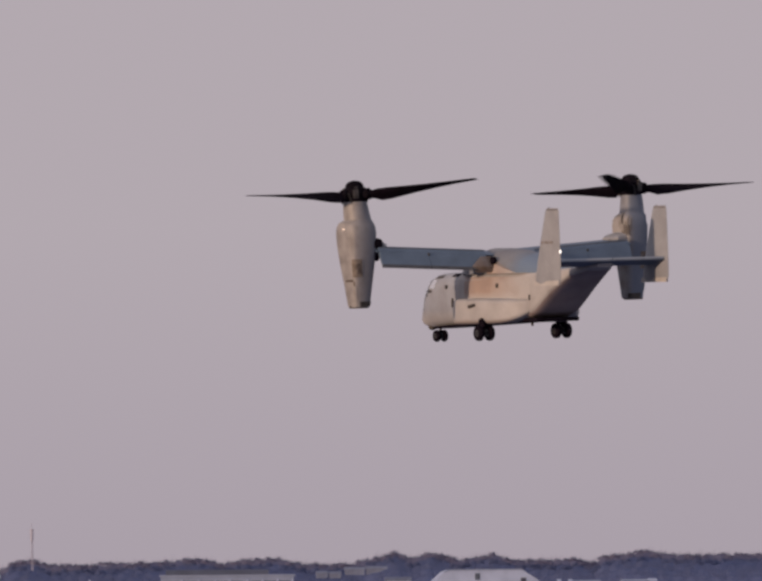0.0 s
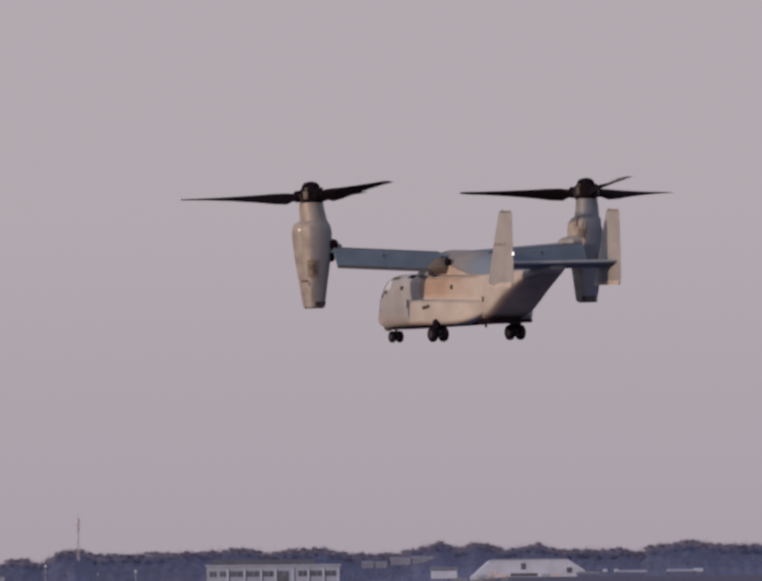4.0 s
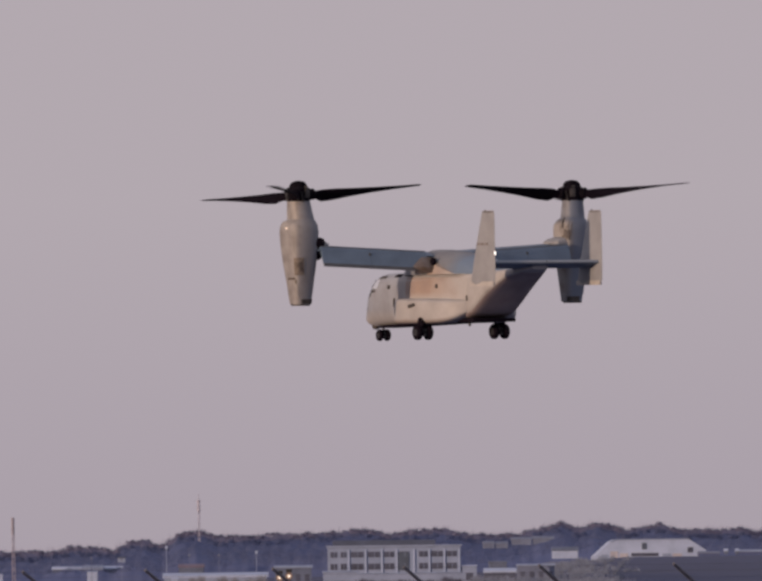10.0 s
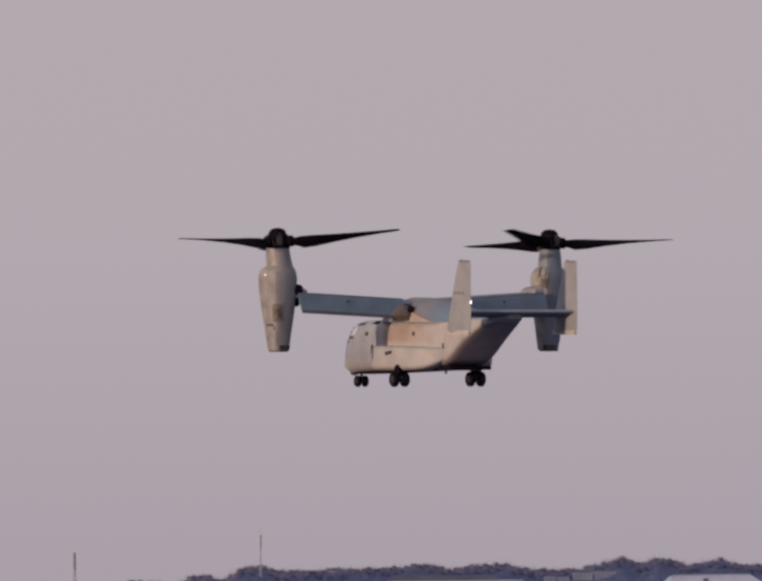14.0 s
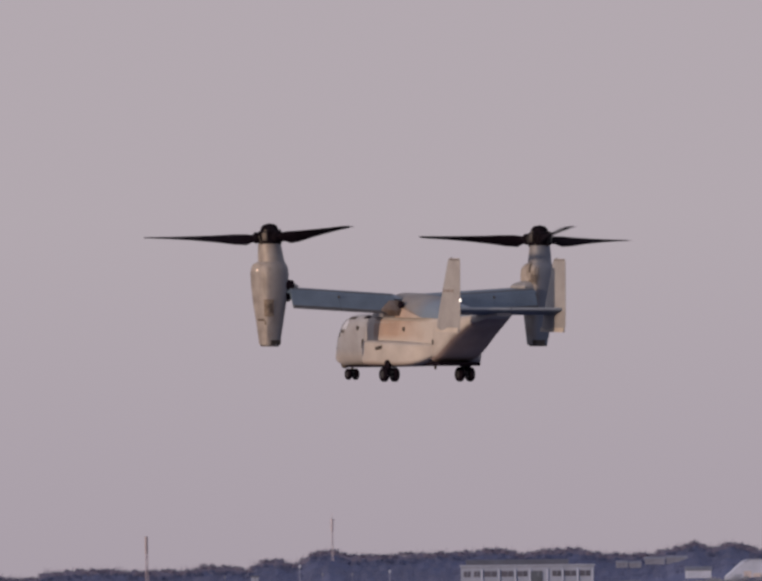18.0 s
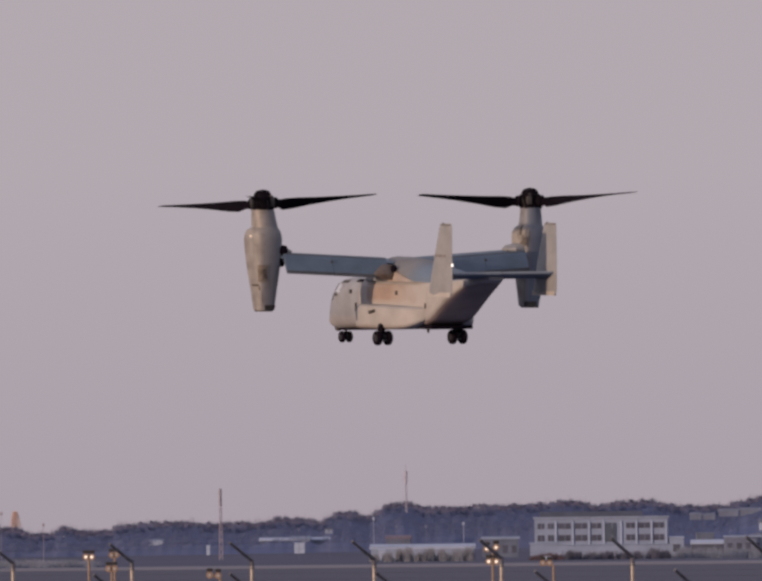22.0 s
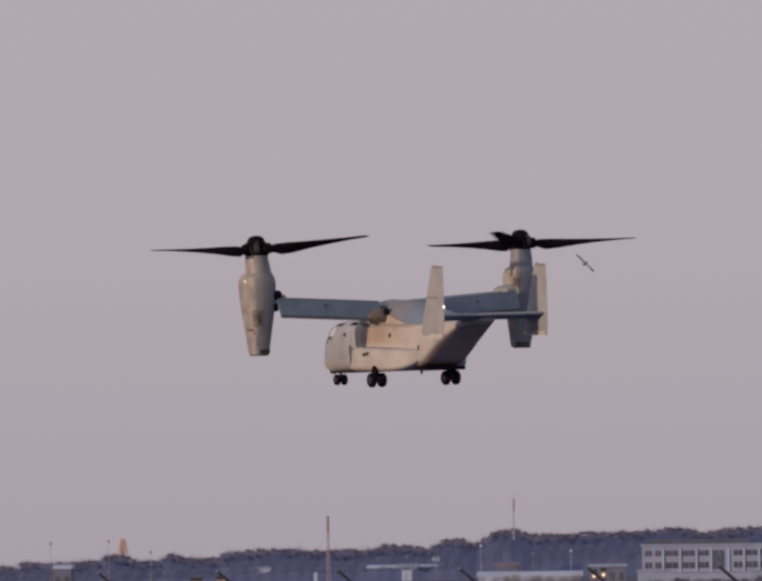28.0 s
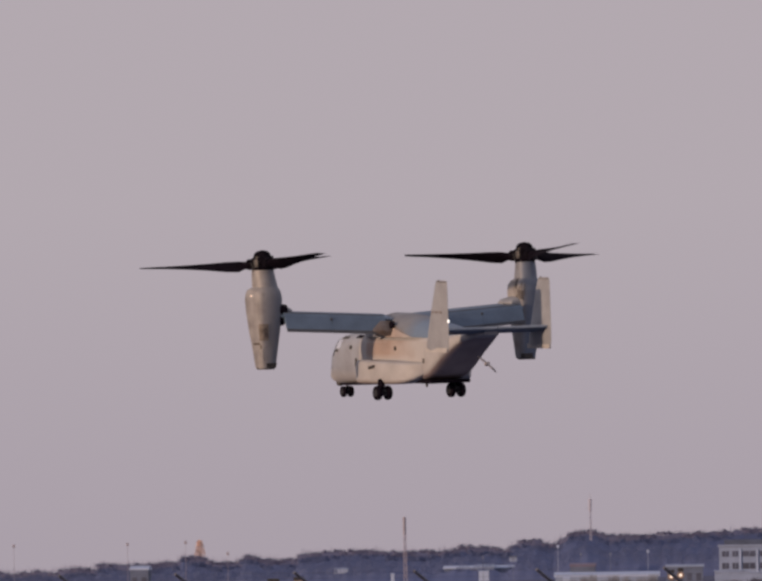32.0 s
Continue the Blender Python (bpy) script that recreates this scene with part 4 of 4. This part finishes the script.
hedge(((336, 9, 1.9), (352, 8, 1.6), (382, 12, 1.4), (412, 12, 1.7), (446, 10, 1.3), (476, 14, 1.6), (508, 12, 2.2), (532, 10, 1.8)), 1450,
      material("mauve_grey_shrubs", (0.105, 0.118, 0.185), 0.95, vary=0.2, scale=0.4, islands=0.2), "bare mauve-grey shrubs in front of the office", 23)


def marker_board(a, d, w, label):
    p = spot(a, -150, d)
    t = thing("marker_board", label, "airfield sign", (p.x, d, 0))
    bm = bmesh.new()
    box(bm, (0, 0, 0.5), (w, 0.12, 0.55), 0.03)
    part("board", bm, WHITE, t, smooth=False)
    for x in (-w * 0.35, w * 0.35):
        bm = bmesh.new()
        rod(bm, (x, 0, -0.1), (x, 0, 0.3), 0.04, n=6)
        part("leg", bm, GREY, t)


marker_board(289, 1385, 1.3, "small white airfield marker board beside the taxiway")


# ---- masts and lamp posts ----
# mast steels are paled in colour to stand for haze
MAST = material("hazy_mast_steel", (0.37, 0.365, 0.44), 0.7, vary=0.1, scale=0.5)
MAST_PALE = material("hazed_pink_mast_steel", (0.42, 0.40, 0.49), 0.7, vary=0.1, scale=0.5)


MAST_FAR = material("hazed_far_mast_steel", (0.50, 0.51, 0.62), 0.8, vary=0.1, scale=0.5)


def mast(a, top, d, wide, label, drum, steel, head, arms, girth):
    p = spot(a, top, d)
    foot = rise(p.x, d)
    h = p.z - foot
    t = thing("radio_mast", label, "mast", (p.x, d, foot))
    legs = [(wide * math.cos(2.094 * i), wide * math.sin(2.094 * i)) for i in range(3)]
    for x, y in legs:
        bm = bmesh.new()
        rod(bm, (x, y, -1), (x * 0.6, y * 0.6, h * 0.86), 0.11, 0.08, 6)
        part("leg", bm, steel, t)
    bm = bmesh.new()
    n = int(h * 0.86 / 1.6)
    for k in range(n):
        f0, f1 = 1 - 0.4 * k / n, 1 - 0.4 * (k + 1) / n
        z0, z1 = h * 0.86 * k / n, h * 0.86 * (k + 1) / n
        for i in range(3):
            (x0, y0), (x1, y1) = legs[i], legs[(i + 1) % 3]
            rod(bm, (x0 * f0, y0 * f0, z0), (x1 * f1, y1 * f1, z1), 0.05, n=4)
    tagged(part("bracing", bm, steel, t), kind="stuff")
    bm = bmesh.new()
    rod(bm, (0, 0, h * 0.84), (0, 0, h), 0.14, 0.06, 8)
    part("whip", bm, steel, t)
    for z in drum:
        if arms:
            bm = bmesh.new()
            rod(bm, (-arms, 0, z * h + 0.2), (arms, 0, z * h + 0.2), 0.07, n=6)
            part("cross_arm", bm, head, t)
        bm = bmesh.new()
        turned(bm, [(0.1, -0.55), (girth * 0.9, -0.5), (girth, 0.0), (girth * 0.9, 0.5), (0.1, 0.55)], 12, "Z", (0, 0, z * h))
        part("antenna_drum", bm, head, t)


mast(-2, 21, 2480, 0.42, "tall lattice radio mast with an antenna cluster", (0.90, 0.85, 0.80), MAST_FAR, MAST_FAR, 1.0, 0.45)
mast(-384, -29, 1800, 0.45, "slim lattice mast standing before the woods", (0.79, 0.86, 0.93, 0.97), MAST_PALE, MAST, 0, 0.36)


def lamp_post(a, top, d, label, head, mat):
    p = spot(a, top, d)
    foot = rise(p.x, d) if d > 1700 else 0.0
    t = thing("floodlight_post", label, "lamp post", (p.x, d, foot), group="floodlight posts on the field")
    bm = bmesh.new()
    rod(bm, (0, 0, -0.5), (0, 0, p.z - foot), 0.05, 0.04, 8)
    part("pole", bm, mat, t)
    bm = bmesh.new()
    box(bm, (0, 0, p.z - foot), (head, 0.5, head * 1.3), 0.06)
    part("lamp_head", bm, mat, t)


for a, b in ((-68, -90), (117, -100)):
    lamp_post(a, b, 1780, "slim pale floodlight post with a white lamp head", 0.5, WHITE)
for a, b in ((-21, -106), (40, -106), (-160, -114), (-222, -112)):
    lamp_post(a, b, 1780, "thin grey floodlight post with a small pale lamp head", 0.4, FAINT)
for a, b in ((-835, -80), (-955, -84), (-1190, -87), (-748, -103)):
    lamp_post(a, b, 2000, "thin post with a small dark lamp head", 0.6, MAST)


# ---- approach lights between field and fence ----
# warm sunlight on poles and cases is mixed into this colour
AMBER = material("sun_warmed_paint", (0.33, 0.245, 0.19), 0.5, vary=0.1, scale=5)
HOOD = material("dark_lamp_hood", (0.03, 0.03, 0.032), 0.6, vary=0.2, scale=6)


def approach_light(lamps, pole, d, label, lens):
    """Lamps at grid places on a common pole."""
    m = d / REACH
    p = spot(pole, lamps[0][1], d)
    t = thing("approach_light", label, "airfield light", (p.x, d, 0), group="approach lights")
    bm = bmesh.new()
    rod(bm, (0, 0, 0), (0, 0, p.z - 0.1), 0.055, 0.045, 10)
    part("pole", bm, AMBER, t)
    for a, b in lamps:
        q = spot(a, b, d) - Vector((p.x, d, 0))
        bm = bmesh.new()
        turned(bm, [(0.03, 0.16), (0.08, 0.10), (0.12, 0.0), (0.13, -0.06), (0.11, -0.06)], 14, "Y", q)
        case = part("lamp_case", bm, AMBER, t)
        bm = bmesh.new()
        turned(bm, [(0.02, -0.085), (0.058, -0.075), (0.058, -0.05), (0.02, -0.05)], 14, "Y", q)
        part("lens", bm, lens, case)
        bm = bmesh.new()
        box(bm, q + Vector((0, -0.02, 0.19)), (0.22, 0.24, 0.12), 0.03)
        part("hood", bm, HOOD, case)
        bm = bmesh.new()
        rod(bm, q, (0, 0, q.z - 0.12), 0.03, n=6)
        part("bracket", bm, AMBER, t)


approach_light(((165, -152), (184, -149), (169, -178), (184.5, -178)), 177, 300, "cluster of four lit approach lamps on a sun-tinted pole", LAMP_AMBER)
approach_light(((-660, -169), (-648, -169)), -654, 300, "pair of lit approach lamps under a dark hood", LAMP_AMBER)
approach_light(((-607, -165), (-597, -164)), -601, 330, "pair of approach lamps high on a pole", LENS)
approach_light(((-613, -193), (-601, -193)), -607, 300, "pair of small approach lamps on a short pole", LENS)
approach_light(((280, -181), (294, -181)), 302, 330, "pair of dim approach lamps on a short pole", LENS)
approach_light(((-405, -206), (-388, -207)), -384, 300, "pair of dim approach lamps on a short pole", LENS)


# ---- perimeter fences ----
GALV = material("galvanised_steel", (0.44, 0.40, 0.36), 0.4, 0.2, vary=0.1, scale=6)
ARM = material("weathered_arm", (0.13, 0.14, 0.18), 0.7, vary=0.2, scale=8)


def fence(name, start, along, stations, tall, reach, lift, label):
    t = thing(name, label, "fence", (start[0], start[1], 0))
    u = Vector((along[0], along[1], 0)).normalized()
    out = Vector((-u.y, u.x, 0))
    if out.y > 0:
        out = -out
    tips = []
    for run in stations:
        p = u * run
        bm = bmesh.new()
        rod(bm, p, p + Vector((0, 0, tall)), 0.035, n=10)
        turned(bm, [(0.045, tall - 0.02), (0.045, tall + 0.03), (0.02, tall + 0.06)], 10, "Z", p)
        post = part("post", bm, GALV, t)
        bm = bmesh.new()
        tip = p + out * reach + Vector((0, 0, tall + lift))
        heel = p + Vector((0, 0, tall + 0.14))
        rod(bm, p + Vector((0, 0, tall - 0.02)), heel + Vector((0, 0, 0.03)), 0.048, 0.04, 8)
        part("bracket", bm, ARM, post)
        bm = bmesh.new()
        rod(bm, heel, tip, 0.036, 0.03, 6)
        part("arm", bm, ARM, post)
        tips.append((heel, tip))
    for f in (0.3, 0.65, 0.98):
        bm = bmesh.new()
        rod(bm, tips[0][0].lerp(tips[0][1], f), tips[-1][0].lerp(tips[-1][1], f), 0.0013, n=4)
        part("barbed_wire", bm, STEEL, t)


fence("far_fence", (13.2, 144.3), (-0.81, 0.587), (2.3, 5.27, 8.32, 11.26, 14.28, 17.28, 20.26, 23.19, 26.13, 29.11, 32.09, 35.01), 2.76, 0.68, 0.49, "chain-link fence with steel posts and slanted barbed-wire arms")
fence("near_fence", (11.6, 134.6), (-0.81, 0.587), (1.93, 4.95, 7.99, 11.14, 14.08, 17.52, 20.76, 23.86, 26.67, 29.42, 32.26), 2.25, 0.60, 0.45, "lower fence of steel posts with slanted dark arms")


# ---- gull ----
def gull():
    pale = material("pale_gull_feathers", (0.42, 0.38, 0.36), 0.85, vary=0.1, scale=6)
    dark = material("dark_wing_feathers", (0.07, 0.06, 0.06), 0.85, vary=0.2, scale=9)
    g = thing("gull", "pale gull with dark wing tips gliding across the sky", "bird")
    bm = bmesh.new()
    turned(bm, [(0.01, 0.19), (0.03, 0.17), (0.045, 0.13), (0.065, 0.05), (0.06, -0.04), (0.035, -0.12), (0.045, -0.17), (0.05, -0.2)], 12, "X")
    part("body", bm, pale, g)
    bm = bmesh.new()
    rod(bm, (0.18, 0, 0), (0.225, 0, -0.01), 0.012, 0.004, 6)
    part("beak", bm, dark, g)
    wings = []
    for side in (1, -1):
        bm = bmesh.new()
        loft(bm, [[(x0 + px, side * y, z + pz) for px, pz in airfoil(c, 0.14, 5)] for y, x0, c, z in ((0.03, 0.10, 0.19, 0.02), (0.15, 0.14, 0.20, 0.05), (0.25, 0.12, 0.17, 0.06))])
        wing = part("wing", bm, pale, g)
        bm = bmesh.new()
        loft(bm, [[(x0 + px, side * y, z + pz) for px, pz in airfoil(c, 0.12, 5)] for y, x0, c, z in ((0.245, 0.125, 0.175, 0.06), (0.34, 0.06, 0.13, 0.045), (0.41, -0.03, 0.05, 0.025))])
        part("wing_tip", bm, dark, wing, "dark wing tip")
        wings.append((wing, side))
    return g, wings


GULL, GULL_WINGS = gull()
GULL.scale = (1.12, 1.12, 1.12)

# ---- the aircraft's motion ----
FLIGHT_ROWS = [
    (0, 14.944, 369.74, 14.820, -2.13, -1.50, 117.69), (1, 13.951, 370.31, 14.713, -1.97, -1.56, 117.74),
    (2, 12.954, 370.99, 14.627, -1.83, -1.60, 117.79), (3, 11.897, 371.75, 14.575, -1.70, -1.61, 117.83),
    (3.5, 11.406, 372.17, 14.508, -1.64, -1.61, 117.85), (5.5, 9.398, 373.89, 14.267, -1.42, -1.62, 117.91),
    (6, 8.879, 374.32, 14.248, -1.36, -1.62, 117.92), (7, 7.892, 375.16, 14.051, -1.23, -1.63, 117.94),
    (8, 6.950, 376.01, 14.027, -1.10, -1.64, 117.96), (9, 5.895, 376.86, 13.882, -0.96, -1.65, 118.00),
    (10, 4.887, 377.72, 13.806, -0.82, -1.67, 118.04), (11, 3.912, 378.59, 13.678, -0.69, -1.71, 118.09),
    (12, 2.880, 379.47, 13.628, -0.57, -1.79, 118.15), (13, 1.918, 380.35, 13.497, -0.47, -1.91, 118.22),
    (14, 1.017, 381.23, 13.408, -0.37, -2.06, 118.29), (14.5, 0.552, 381.67, 13.324, -0.33, -2.15, 118.33),
    (16.5, -1.403, 383.42, 13.140, -0.24, -2.53, 118.51), (17, -1.880, 383.85, 13.113, -0.25, -2.60, 118.57),
    (18, -2.803, 384.72, 13.060, -0.31, -2.71, 118.70), (19, -3.786, 385.61, 12.947, -0.43, -2.78, 118.84),
    (20, -4.772, 386.51, 12.860, -0.59, -2.83, 119.00), (21, -5.675, 387.41, 12.782, -0.77, -2.85, 119.16),
    (22, -6.617, 388.29, 12.690, -0.94, -2.84, 119.30), (23, -7.498, 389.13, 12.613, -1.09, -2.80, 119.44),
    (24, -8.397, 389.94, 12.524, -1.22, -2.70, 119.56), (24.5, -8.913, 390.34, 12.490, -1.28, -2.63, 119.62),
    (26.5, -10.687, 391.97, 12.306, -1.51, -2.33, 119.83), (27, -11.201, 392.39, 12.259, -1.57, -2.28, 119.88),
    (28, -12.094, 393.25, 12.185, -1.69, -2.23, 119.97), (29, -12.926, 394.12, 12.025, -1.79, -2.24, 120.06),
    (30, -13.827, 394.97, 11.958, -1.88, -2.30, 120.14), (31, -14.735, 395.78, 11.853, -1.95, -2.38, 120.21),
    (32, -15.610, 396.54, 11.752, -1.99, -2.47, 120.30),
]

# seconds and the turn that the rotors have gained over their steady pace
PHASE = ((0, 1), (1, 12), (2, 17), (3, 26), (6, 42), (7, 50), (8, 57), (9, 66), (10, 78.5), (11, 86), (12, 96), (13, 105), (14, 115), (17, 141), (18, 148),
         (19, 155), (20, 171), (21, 181), (22, 191), (23, 200), (24, 210), (27, 235), (28, 242.5), (29, 252), (30, 261), (31, 270), (32, 278))
# lean of the two rotor discs: left and right
DISC = {1: (-1.64, 3.05, 0), -1: (1.53, 3.67, 0)}


def turn_at(t):
    for (t0, a0), (t1, a1) in zip(PHASE, PHASE[1:]):
        if t0 <= t <= t1:
            return 20 + 1500 * t + a0 + (a1 - a0) * (t - t0) / (t1 - t0)


# seconds, place, then roll, pitch and heading of the gull
GULL_ROWS = [(0, 103.0, 300, 40.0, 0, 0, 180), (12, 57.4, 300, 29.0, 0, 0, 180), (20, 27.2, 300, 23.0, 0, 0, 180), (24.5, 10.4, 300, 18.4, 0, 5, 190), (25.5, 6.4, 300, 17.3, -5, 5, 195),
             (26.5, 2.52, 300, 16.45, -8, 5, 200), (27, 0.64, 300, 15.64, -20, 8, 215), (27.5, -0.92, 300, 14.73, -42, 10, 255), (28, -2.27, 300, 14.32, -46, 10, 255),
             (28.5, -3.31, 300, 14.0, -32, 10, 240), (29, -4.19, 300, 13.75, -20, 8, 220), (29.5, -5.04, 300, 13.47, -15, 8, 215), (30.5, -6.7, 300, 12.45, -20, 10, 225), (31.5, -8.17, 300, 11.33, -25, 10, 235), (32, -8.65, 300, 10.77, -42, 10, 255)]


def motions():
    walk(GULL, [(t, pose(*row)) for t, *row in GULL_ROWS])
    for wing, side in GULL_WINGS:
        walk(wing, [(k * 0.25, pose(0, 0, 0, side * (8 + 16 * math.sin(k * 1.9)), 0, 0)) for k in range(129)])
    walk(aircraft, [(t, pose(*row)) for t, *row in FLIGHT_ROWS])
    for rotor, side in ROTORS:
        rows = []
        for k in range(0, 32 * FPS + 1):
            psi = turn_at(k / FPS) - (118.5 if side > 0 else 122.4)
            rows.append((k / FPS, pose(0.32, MAST_Y[side], 6.68, *DISC[side]) @ pose(0, 0, 0, 0, 0, -side * psi)))
        walk(rotor, rows)


motions()
